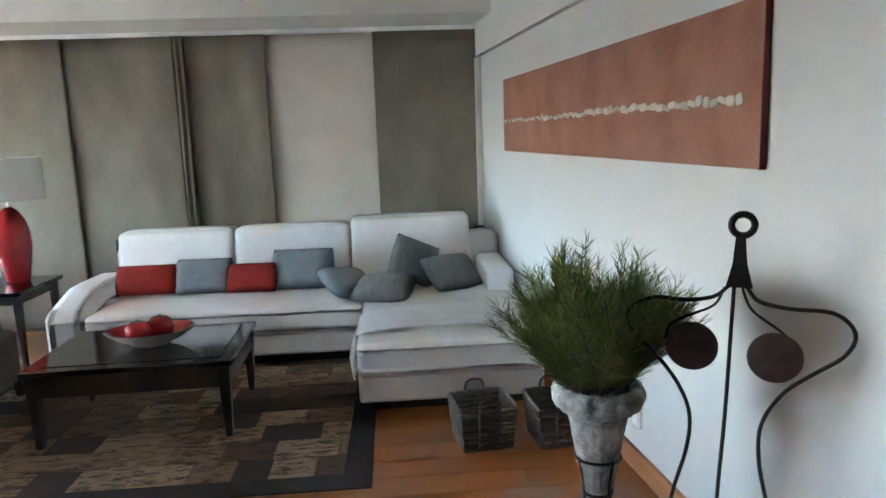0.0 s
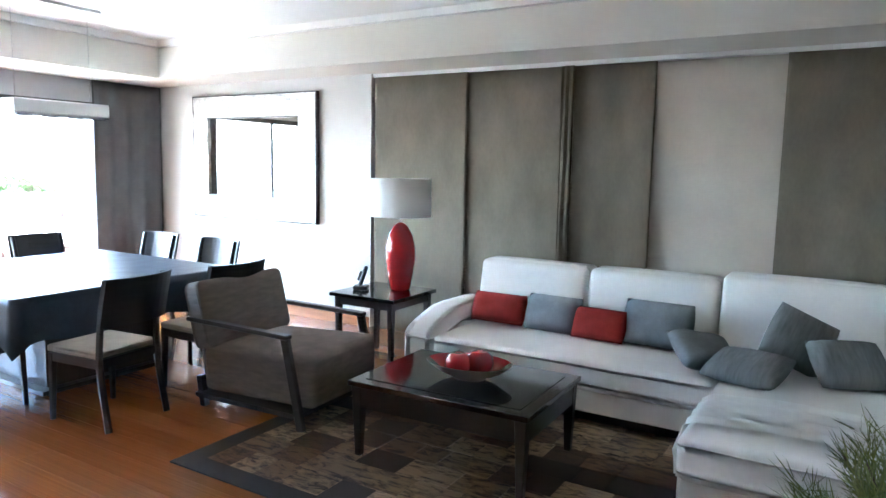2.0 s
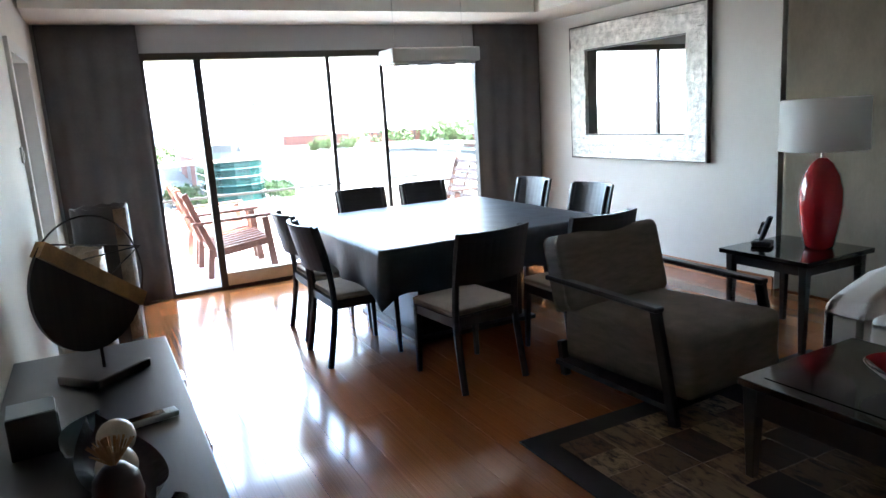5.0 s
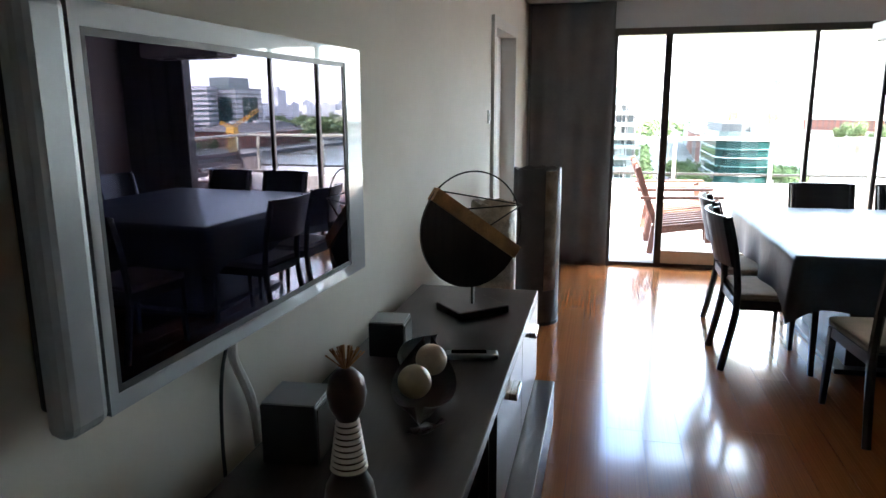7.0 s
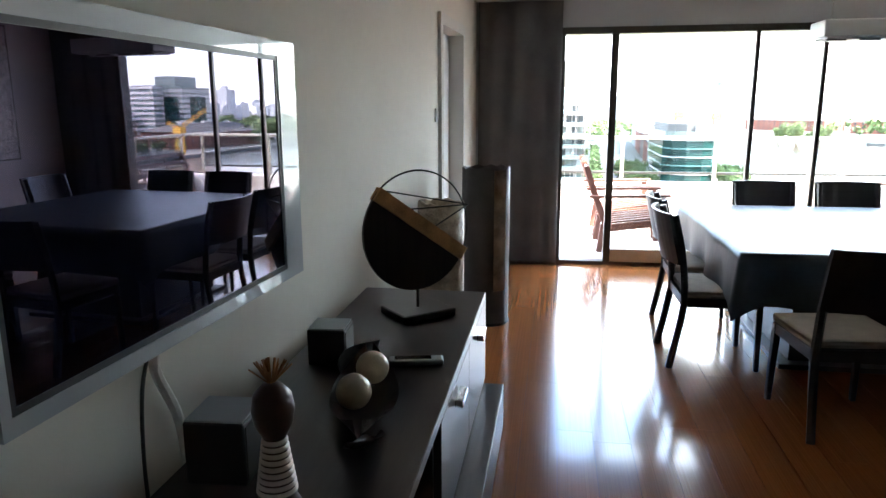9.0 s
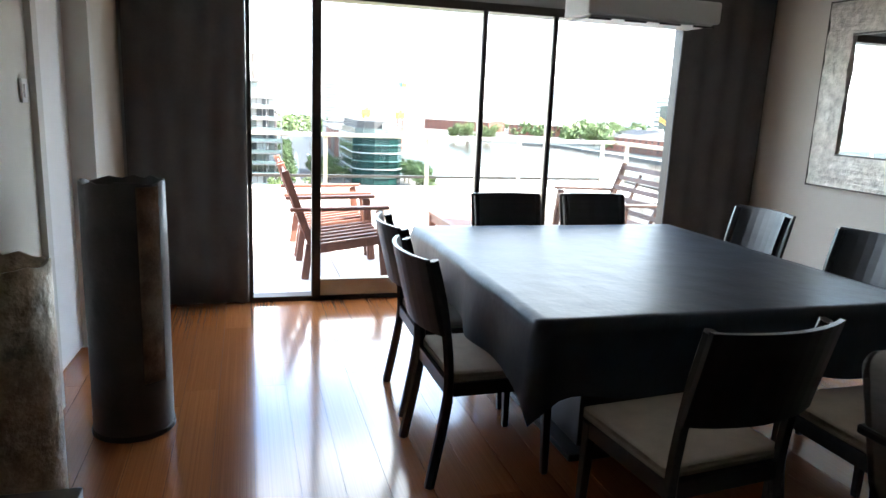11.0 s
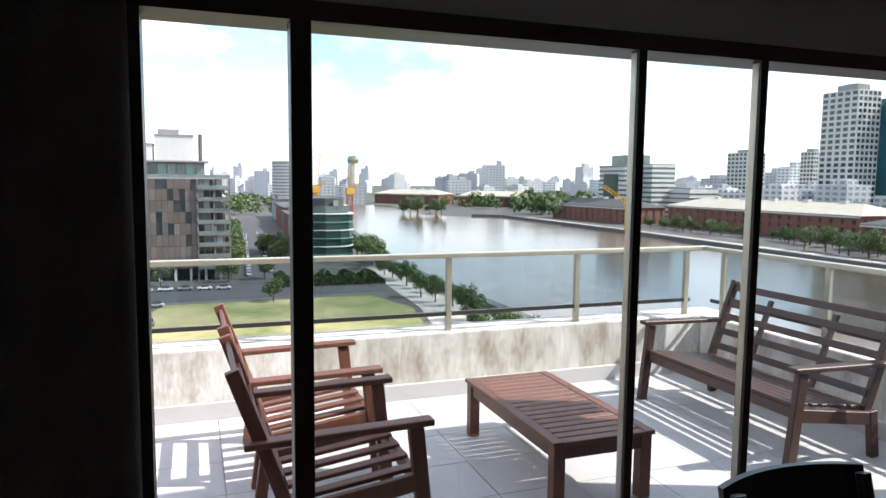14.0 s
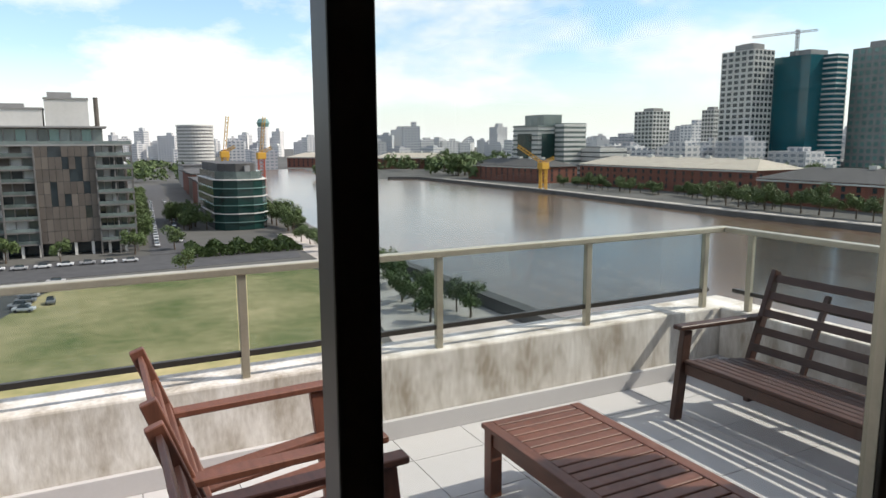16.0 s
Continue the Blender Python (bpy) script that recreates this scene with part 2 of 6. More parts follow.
def hide_colours(m):
    """Each patch takes its own hide tone, from near black to fawn, with streaky dark blotches."""
    t = m.node_tree
    b = t.nodes["Principled BSDF"]
    oi = t.nodes.new("ShaderNodeObjectInfo")
    rp = t.nodes.new("ShaderNodeValToRGB")
    e = rp.color_ramp.elements
    e[0].position, e[0].color = 0.0, (0.016, 0.008, 0.005, 1)
    e[1].position, e[1].color = 1.0, (0.38, 0.27, 0.17, 1)
    for p, c in ((0.20, (0.040, 0.018, 0.010, 1)), (0.38, (0.135, 0.074, 0.036, 1)), (0.65, (0.245, 0.155, 0.083, 1))):
        q = e.new(p)
        q.color = c
    t.links.new(oi.outputs["Random"], rp.inputs["Fac"])
    co = t.nodes.new("ShaderNodeTexCoord")
    vm = t.nodes.new("ShaderNodeVectorMath")
    vm.operation = 'MULTIPLY_ADD'
    vm.inputs[1].default_value = (41, 67, 23)
    t.links.new(oi.outputs["Random"], vm.inputs[0])
    t.links.new(co.outputs["Object"], vm.inputs[2])
    mp_ = t.nodes.new("ShaderNodeMapping")
    mp_.inputs["Scale"].default_value = (1.0, 2.2, 1)
    t.links.new(vm.outputs[0], mp_.inputs["Vector"])
    nz = t.nodes.new("ShaderNodeTexNoise")
    nz.inputs["Scale"].default_value = 2.4
    nz.inputs["Detail"].default_value = 7
    nz.inputs["Roughness"].default_value = 0.65
    nz.inputs["Distortion"].default_value = 0.6
    t.links.new(mp_.outputs["Vector"], nz.inputs["Vector"])
    mr = t.nodes.new("ShaderNodeMapRange")
    mr.inputs["From Min"].default_value = 0.38
    mr.inputs["From Max"].default_value = 0.54
    t.links.new(nz.outputs["Fac"], mr.inputs["Value"])
    mc = t.nodes.new("ShaderNodeMixRGB")
    mc.inputs["Color1"].default_value = (0.028, 0.014, 0.009, 1)
    t.links.new(mr.outputs["Result"], mc.inputs["Fac"])
    t.links.new(rp.outputs["Color"], mc.inputs["Color2"])
    t.links.new(mc.outputs["Color"], b.inputs["Base Color"])


hide_colours(M_HIDE)
M_PLASTIC = mat("white_plastic", (0.78, 0.78, 0.76), 0.35, var=0.02)
M_TEAK = mat("oiled_teak", (0.15, 0.056, 0.034), 0.5, var=0.35, scale=8, stretch=(1, 6, 1), obrand=0.25, bump=0.1, bscale=60)
# M_TEAK darkened: deeper wood, plus the shade on the backlit bench.
M_TEAKD = mat("dark_shaded_teak", (0.060, 0.026, 0.018), 0.5, var=0.35, scale=8, stretch=(1, 6, 1), obrand=0.25, bump=0.1, bscale=60)
M_TILE = mat("pale_terrace_tile", (0.52, 0.50, 0.50), 0.55, var=0.06, scale=6, obrand=0.15)
M_GROUT = mat("grey_grout", (0.38, 0.37, 0.36), 0.9)
M_RENDER = mat("stained_white_render", (0.33, 0.28, 0.22), 0.9, scale=4.5, col2=(0.84, 0.81, 0.77), stretch=(1, 1.0, 0.4), bump=0.25, bscale=25)
M_PANE = glass_mat("window_glass", (0.95, 0.97, 0.96), 0.035)
M_RPANE = glass_mat("railing_glass", (0.74, 0.79, 0.81), 0.03)
M_CABLE = mat("white_cable", (0.78, 0.76, 0.72), 0.5)

# outdoors
M_GROUND = mat("city_ground", (0.075, 0.073, 0.066), 0.95, var=0.35, scale=0.02)
M_ASPH = mat("asphalt", (0.055, 0.055, 0.057), 0.9, var=0.2, scale=0.3)
M_PAVE = mat("pale_paving", (0.40, 0.36, 0.32), 0.9, var=0.15, scale=0.2)
M_LAWN = mat("patchy_lawn", (0.105, 0.130, 0.032), 0.95, scale=0.05, col2=(0.42, 0.34, 0.17))
M_WATER = mat("brown_river_water", (0.120, 0.078, 0.050), 0.16, var=0.35, scale=0.012, bump=0.25, bscale=0.35, spec=0.5, stretch=(1, 2.5, 1))
M_QUAY = mat("dark_quay_stone", (0.10, 0.095, 0.09), 0.9, var=0.25, scale=0.2)
M_BRICK = mat("red_brick_facade", (0.165, 0.062, 0.042), 0.9, var=0.2, scale=0.25)
M_ROOFB = mat("beige_roof", (0.38, 0.34, 0.28), 0.9, var=0.12, scale=0.2)
M_ROOFD = mat("dark_slate_roof", (0.06, 0.057, 0.055), 0.8, var=0.2, scale=0.2)
M_CONC = mat("pale_concrete", (0.50, 0.49, 0.46), 0.9, var=0.1, scale=0.1)
M_CONCD = mat("grey_concrete", (0.24, 0.235, 0.23), 0.9, var=0.15, scale=0.1)
M_DARKF = mat("dark_screen_facade", (0.050, 0.040, 0.034), 0.5, scale=0.3, obrand=0.5, col2=(0.125, 0.105, 0.088))
M_OFFG = mat("dark_green_glass", (0.010, 0.034, 0.030), 0.12, var=0.4, scale=0.15)
M_SLAB = mat("weathered_dark_slab", (0.115, 0.110, 0.105), 0.9, var=0.2, scale=0.3)
M_GLZ = mat("grey_green_glazing", (0.035, 0.048, 0.045), 0.15, obrand=0.6, scale=0.2, col2=(0.19, 0.23, 0.22))
M_BLIND = mat("pale_blinds", (0.34, 0.35, 0.34), 0.7, obrand=0.4, scale=0.3, col2=(0.60, 0.61, 0.60))
M_WINDK = mat("dark_window_glass", (0.03, 0.04, 0.045), 0.08, var=0.3, scale=0.3, obrand=0.2)
M_TEAL = mat("teal_curtain_wall", (0.012, 0.085, 0.105), 0.12, var=0.25, scale=0.08)
M_TEALB = mat("green_glass_band", (0.14, 0.24, 0.22), 0.12, var=0.3, scale=0.2, obrand=0.4)
M_CITY = mat("hazy_city_block", (0.28, 0.28, 0.30), 0.9, obrand=0.7, col2=(0.80, 0.77, 0.73), scale=0.05)


def storeys(m, fh, cw, dark):
    """Far facades: rows of darker openings at real storey height."""
    t = m.node_tree
    b = t.nodes["Principled BSDF"]
    src = b.inputs["Base Color"].links[0].from_socket
    ge = t.nodes.new("ShaderNodeNewGeometry")
    sp = t.nodes.new("ShaderNodeSeparateXYZ")
    t.links.new(ge.outputs["Position"], sp.inputs[0])

    def step(sock, period, duty):
        d = t.nodes.new("ShaderNodeMath")
        d.operation = 'DIVIDE'
        d.inputs[1].default_value = period
        t.links.new(sock, d.inputs[0])
        f = t.nodes.new("ShaderNodeMath")
        f.operation = 'FRACT'
        t.links.new(d.outputs[0], f.inputs[0])
        g = t.nodes.new("ShaderNodeMath")
        g.operation = 'GREATER_THAN'
        g.inputs[1].default_value = duty
        t.links.new(f.outputs[0], g.inputs[0])
        return g.outputs[0]

    ad = t.nodes.new("ShaderNodeMath")
    ad.operation = 'ADD'
    t.links.new(sp.outputs["X"], ad.inputs[0])
    t.links.new(sp.outputs["Y"], ad.inputs[1])
    mu = t.nodes.new("ShaderNodeMath")
    mu.operation = 'MULTIPLY'
    t.links.new(step(sp.outputs["Z"], fh, 0.5), mu.inputs[0])
    t.links.new(step(ad.outputs[0], cw, 0.4), mu.inputs[1])
    mx_ = t.nodes.new("ShaderNodeMixRGB")
    mx_.inputs["Color2"].default_value = (*dark, 1)
    t.links.new(mu.outputs[0], mx_.inputs["Fac"])
    t.links.new(src, mx_.inputs["Color1"])
    t.links.new(mx_.outputs["Color"], b.inputs["Base Color"])


storeys(M_CITY, 4.2, 6.5, (0.20, 0.22, 0.25))
M_TREE = mat("tree_leaves", (0.022, 0.044, 0.012), 0.7, island=0.5, obrand=0.25, col2=(0.105, 0.150, 0.040), scale=0.4)
M_TRUNK = mat("tree_bark", (0.09, 0.065, 0.045), 0.9, var=0.3)
M_CRANE = mat("yellow_crane_paint", (0.55, 0.30, 0.035), 0.6, var=0.15)
M_CRANER = mat("red_crane_paint", (0.36, 0.07, 0.04), 0.6, var=0.15)
M_CARW = mat("car_paint", (0.05, 0.05, 0.055), 0.3, obrand=1.2, col2=(0.75, 0.75, 0.75))


# ---- mesh helpers ----
def box(bm, x0, y0, z0, x1, y1, z1, bev=0.0, seg=2):
    r = bmesh.ops.create_cube(bm, size=1)
    for v in r["verts"]:
        v.co = ((x0 + x1) / 2 + v.co.x * (x1 - x0), (y0 + y1) / 2 + v.co.y * (y1 - y0), (z0 + z1) / 2 + v.co.z * (z1 - z0))
    if bev:
        es = list({e for v in r["verts"] for e in v.link_edges})
        bmesh.ops.bevel(bm, geom=es, offset=bev, segments=seg, affect='EDGES', profile=0.5)
    return bm


def B(*a, **k):
    return box(bmesh.new(), *a, **k)


def prism(bm, pts, z0, z1):
    lo = [bm.verts.new((x, y, z0)) for x, y in pts]
    hi = [bm.verts.new((x, y, z1)) for x, y in pts]
    n = len(pts)
    bm.faces.new(hi)
    bm.faces.new(lo[::-1])
    for i in range(n):
        bm.faces.new((lo[i], lo[(i + 1) % n], hi[(i + 1) % n], hi[i]))
    bmesh.ops.recalc_face_normals(bm, faces=bm.faces)
    return bm


def beam(bm, a, b, w, h, up=(0, 0, 1), bev=0.0):
    """A bar from a to b, w across and h along up."""
    a, b = Vector(a), Vector(b)
    d = (b - a).normalized()
    s = d.cross(Vector(up))
    s = s.normalized() if s.length > 1e-4 else Vector((1, 0, 0))
    u = s.cross(d).normalized()
    vs = []
    for p in (a, b):
        for i, j in ((-1, -1), (1, -1), (1, 1), (-1, 1)):
            vs.append(bm.verts.new(p + s * (i * w / 2) + u * (j * h / 2)))
    fs = [bm.faces.new([vs[k] for k in q]) for q in ((0, 1, 2, 3), (7, 6, 5, 4), (0, 4, 5, 1), (1, 5, 6, 2), (2, 6, 7, 3), (3, 7, 4, 0))]
    bmesh.ops.recalc_face_normals(bm, faces=fs)
    if bev:
        bmesh.ops.bevel(bm, geom=list({e for f in fs for e in f.edges}), offset=bev, segments=1, affect='EDGES')
    return bm


def lathe(bm, prof, cx=0, cy=0, n=32):
    rings = []
    for r, z in prof:
        if r < 1e-4:
            rings.append([bm.verts.new((cx, cy, z))])
        else:
            rings.append([bm.verts.new((cx + r * math.cos(2 * math.pi * i / n), cy + r * math.sin(2 * math.pi * i / n), z)) for i in range(n)])
    for a, b in zip(rings, rings[1:]):
        for i in range(n):
            j = (i + 1) % n
            q = [a[i % len(a)], a[j % len(a)], b[j % len(b)], b[i % len(b)]]
            q = list(dict.fromkeys(q))
            if len(q) > 2:
                bm.faces.new(q)
    bmesh.ops.recalc_face_normals(bm, faces=bm.faces)
    return bm


def tube(bm, pts, r, n=8, closed=False):
    pts = [Vector(p) for p in pts]
    m = len(pts)
    rings = []
    for i, p in enumerate(pts):
        a = pts[(i - 1) % m] if closed or i > 0 else p
        b = pts[(i + 1) % m] if closed or i < m - 1 else p
        d = (b - a).normalized()
        s = d.cross(Vector((0.13, 0.27, 0.95)))
        s = s.normalized() if s.length > 1e-3 else Vector((1, 0, 0))
        u = s.cross(d)
        rr = r(i / max(1, m - 1)) if callable(r) else r
        rings.append([bm.verts.new(p + (s * math.cos(2 * math.pi * k / n) + u * math.sin(2 * math.pi * k / n)) * rr) for k in range(n)])
    for i in range(m if closed else m - 1):
        a, b = rings[i], rings[(i + 1) % m]
        for k in range(n):
            bm.faces.new((a[k], a[(k + 1) % n], b[(k + 1) % n], b[k]))
    if not closed:
        bm.faces.new(rings[0][::-1])
        bm.faces.new(rings[-1])
    bmesh.ops.recalc_face_normals(bm, faces=bm.faces)
    return bm


def smoothed(pts, k=6):
    pts = [Vector(p) for p in pts]
    out = []
    for i in range(len(pts) - 1):
        p0, p1, p2, p3 = pts[max(0, i - 1)], pts[i], pts[i + 1], pts[min(len(pts) - 1, i + 2)]
        for j in range(k):
            t = j / k
            out.append(0.5 * ((2 * p1) + (p2 - p0) * t + (2 * p0 - 5 * p1 + 4 * p2 - p3) * t * t + (3 * p1 - p0 - 3 * p2 + p3) * t ** 3))
    return out + [pts[-1]]


def mesh_of(name, bm, material, smooth=False):
    me = bpy.data.meshes.new(name)
    if smooth:
        for f in bm.faces:
            f.smooth = True
    bm.to_mesh(me)
    bm.free()
    me.materials.append(material)
    return me


def part(name, bm, material, parent=None, label="", smooth=False):
    ob = new(name, mesh_of(name, bm, material, smooth))
    if parent:
        ob.parent = parent
    if label:
        ob["label"] = label
    return ob


def piece(name, me, parent, m):
    ob = new(name, me)
    ob.parent = parent
    ob.matrix_basis = m
    return ob


def thing(name, label, category, m=None, group="", kind=""):
    e = new(name)
    e.empty_display_size = 0.1
    if m is not None:
        e.matrix_basis = m
    return tagged(e, label, category, group, kind)


def struct(name, bm, material, label, category="wall", smooth=False):
    return tagged(part(name, bm, material, smooth=smooth), label, category, kind="structure")


def cushion(w, d, h, puff=0.5, n=12, seed=0):
    """A soft pillow lying in xy, w by d, h thick in the middle."""
    bm = bmesh.new()
    rnd = random.Random(seed)
    ph = rnd.random() * 6
    top, bot = {}, {}
    for i in range(n + 1):
        for j in range(n + 1):
            u, v = i / n * 2 - 1, j / n * 2 - 1
            e = max(0.0, (1 - u ** 4) * (1 - v ** 4)) ** puff
            k = 1 - 0.06 * (u * u * v * v) + 0.05 * (1 - abs(u)) * abs(v) * -1
            x, y = u * w / 2 * k, v * d / 2 * (1 - 0.05 * (1 - abs(v)) * abs(u))
            z = h / 2 * e + 0.006 * math.sin(5 * u + ph) * math.cos(4 * v + ph) * e
            top[i, j] = bm.verts.new((x, y, z + 0.002))
            bot[i, j] = top[i, j] if i in (0, n) or j in (0, n) else bm.verts.new((x, y, -h / 2 * e))
    for i in range(n):
        for j in range(n):
            bm.faces.new((top[i, j], top[i + 1, j], top[i + 1, j + 1], top[i, j + 1]))
            q = (bot[i, j], bot[i, j + 1], bot[i + 1, j + 1], bot[i + 1, j])
            bm.faces.new(q)
    bmesh.ops.recalc_face_normals(bm, faces=bm.faces)
    return bm


def soft(x0, y0, z0, x1, y1, z1, bev=0.05, crown=0.02):
    """An upholstered block with round edges and a slightly domed top."""
    bm = bmesh.new()
    box(bm, x0, y0, z0, x1, y1, z1)
    bmesh.ops.subdivide_edges(bm, edges=bm.edges[:], cuts=5, use_grid_fill=True)
    cx, cy = (x0 + x1) / 2, (y0 + y1) / 2
    for v in bm.verts:
        px, py = (v.co.x - cx) / (x1 - x0) * 2, (v.co.y - cy) / (y1 - y0) * 2
        if v.co.z > z1 - 0.001:
            v.co.z += crown * (1 - px * px) * (1 - py * py)
    sharp = [e for e in bm.edges if e.calc_face_angle(0) > 1.2]
    bmesh.ops.bevel(bm, geom=sharp, offset=bev, segments=4, affect='EDGES', profile=0.5)
    return bm


# ---- the room ----
def rwx(y):
    """The x of the slightly skewed painting wall at y."""
    return 1.07 + (5.75 - y) * 0.091


SOFF = 2.43
CEIL = 2.80
WX = -6.50
floor = struct("floor", prism(bmesh.new(), ((WX - 0.2, 0.45), (-2.0, 0.45), (-2.0, -2.6), (1.9, -2.6), (1.2, 5.9), (WX - 0.2, 5.9)), -0.12, -0.012), M_SUB, "glossy reddish-brown hardwood plank floor", "floor")
struct("wall_north", B(WX - 0.2, 5.75, -0.1, -3.36, 5.95, 2.9), M_WALL, "off-white painted wall carrying the mirror", "wall")
struct("wall_north_niche", B(-3.36, 5.88, -0.1, 1.4, 6.05, 2.9), M_WALL, "off-white painted wall behind the curtains", "wall")
struct("wall_east", prism(bmesh.new(), ((rwx(6.0), 6.0), (rwx(-2.6), -2.6), (rwx(-2.6) + 0.2, -2.6), (rwx(6.0) + 0.2, 6.0)), -0.1, 2.9), M_WALL, "smooth white painted wall with a long painting", "wall")
struct("wall_east_upper", prism(bmesh.new(), ((rwx(5.75) - 0.045, 5.75), (rwx(-2.5) - 0.045, -2.5), (rwx(-2.5) - 0.002, -2.5), (rwx(5.75) - 0.002, 5.75)), 2.17, 2.795), M_WALL, "shallow projecting white band high on the wall", "wall")


def twy(x):
    """The y of the slightly skewed television wall at x."""
    return 0.80 - 0.045 * (x + 6.2)


SKEW = -math.degrees(math.atan(0.045))
wb = bmesh.new()
for x0, x1, z0 in ((-4.80, -0.50, -0.1), (-5.74, -4.80, 2.12), (WX - 0.2, -5.74, -0.1)):
    prism(wb, ((x0, twy(x0)), (x0, twy(x0) - 0.18), (x1, twy(x1) - 0.18), (x1, twy(x1))), z0, 2.9)
struct("wall_south", wb, M_TVWALL, "beige painted wall carrying the television", "wall")
# These two walls stay out of view; their dark colour dims the hall end.
struct("wall_south_hall", B(-2.2, -2.8, -0.1, 2.2, -2.6, 2.9), M_HALL, "unseen wall closing the hall, darkened to cut bounce light", "wall")
struct("wall_west_hall", B(-2.2, -2.6, -0.1, -2.0, 0.44, 2.9), M_HALL, "unseen side wall of the hall, darkened to cut bounce light", "wall")
ww = bmesh.new()
box(ww, WX - 0.16, 0.4, -0.1, WX, 1.60, 2.9)
box(ww, WX - 0.16, 5.02, -0.1, WX, 6.05, 2.9)
box(ww, WX - 0.16, 1.60, 2.19, WX, 5.02, 2.9)
struct("wall_west", ww, M_GREYWALL, "pale grey painted wall round the terrace window", "wall")
struct("ceiling", B(WX - 0.2, -2.8, CEIL, 2.1, 6.05, CEIL + 0.12), M_CEIL, "flat white painted ceiling", "ceiling")
bb = bmesh.new()
box(bb, WX, 5.16, SOFF, rwx(5.3), 5.88, CEIL - 0.003)
box(bb, WX, 0.80, SOFF, -5.66, 5.16, CEIL - 0.003)
struct("beam", bb, M_BEAM, "deep cream bulkhead running under the ceiling", "beam")
cv = bmesh.new()
beam(cv, (-5.66, 5.12, CEIL - 0.035), (rwx(5.1), 5.12, CEIL - 0.035), 0.06, 0.06)
beam(cv, (-5.62, 0.82, CEIL - 0.035), (-5.62, 5.12, CEIL - 0.035), 0.06, 0.06)
struct("trim", cv, M_CEIL, "small white cove moulding under the ceiling", "trim")
sk = bmesh.new()
box(sk, -5.9, 5.735, 0, -3.37, 5.75, 0.10)
beam(sk, (-4.72, twy(-4.72) + 0.008, 0.05), (-0.5, twy(-0.5) + 0.008, 0.05), 0.016, 0.10)
struct("baseboard", sk, M_SKIRT, "reddish wooden skirting board along the wall", "baseboard")
sk = bmesh.new()
beam(sk, (rwx(5.6) - 0.01, 5.6, 0.05), (rwx(-2.4) - 0.01, -2.4, 0.05), 0.018, 0.10)
struct("baseboard_east", sk, M_SKIRT, "reddish wooden skirting board along the wall", "baseboard")
struct("trim_corner", B(rwx(5.72) - 0.06, 5.70, 0, rwx(5.72) - 0.012, 5.748, 2.16, bev=0.006), M_CREAM, "narrow cream wooden corner strip", "trim")

# inner door in the television wall
door = thing("door_1", "closed white door in a pale timber frame", "door", pose(-4.79, twy(-4.79), 0, 0, 0, SKEW), kind="structure")
part("door_leaf", B(-0.89, -0.14, 0.01, -0.07, -0.10, 2.06, bev=0.004), M_WHITEP, door)
fr = bmesh.new()
box(fr, -0.07, -0.17, 0, 0.0, 0.025, 2.14)
box(fr, -0.96, -0.17, 0, -0.89, 0.025, 2.14)
box(fr, -0.89, -0.17, 2.06, -0.07, 0.025, 2.14)
part("door_frame", fr, M_WALL, door)
part("door_handle", beam(bmesh.new(), (-0.14, -0.085, 1.02), (-0.26, -0.085, 1.02), 0.018, 0.018), M_CHROME, door)

# terrace window
win = thing("window_1", "wide sliding glass doors in dark bronze aluminium frames", "window", kind="structure")
MY = (2.074, 3.287, 3.845)
fr = bmesh.new()
box(fr, WX - 0.10, 1.60, -0.01, WX + 0.02, 5.02, 0.035)
box(fr, WX - 0.165, 1.60, 2.13, WX + 0.02, 5.02, 2.19)
box(fr, WX - 0.10, 1.601, 0.035, WX + 0.02, 1.632, 2.13)
box(fr, WX - 0.165, 4.99, 0.035, WX + 0.02, 5.021, 2.13)
part("window_frame", fr, M_ALU, win)
for y, w, x0, x1 in ((MY[0], 0.032, WX - 0.04, WX + 0.03), (MY[1], 0.018, WX - 0.02, WX + 0.03), (MY[2], 0.018, WX - 0.02, WX + 0.03)):
    ml = part("mullion", B(x0, y - w, 0.035, x1, y + w, 2.13, bev=0.004), M_ALU, win)
    if w < 0.03:
        part("pull_strip", B(x0 + 0.004, y - w - 0.003, 0.04, x1 - 0.012, y - w - 0.0004, 2.12), M_RAIL, ml, "champagne aluminium edge strip")
part("bottom_rail", B(WX - 0.04, MY[0] + 0.03, 0.036, WX + 0.025, MY[1] - 0.03, 0.16, bev=0.004), M_RAIL, win, "champagne aluminium bottom rail")
part("bottom_rail", B(WX - 0.04, MY[1] + 0.03, 0.036, WX + 0.025, MY[2] - 0.03, 0.12, bev=0.004), M_ALU, win)
part("bottom_rail", B(WX - 0.04, MY[2] + 0.03, 0.036, WX + 0.025, 4.99, 0.12, bev=0.004), M_ALU, win)
for a, b in ((MY[0] + 0.03, MY[1] - 0.03), (MY[1] + 0.03, MY[2] - 0.03), (MY[2] + 0.03, 4.99)):
    p = part("pane", B(WX - 0.004, a, 0.13, WX, b, 2.13), M_PANE, win)
    p.visible_shadow = False


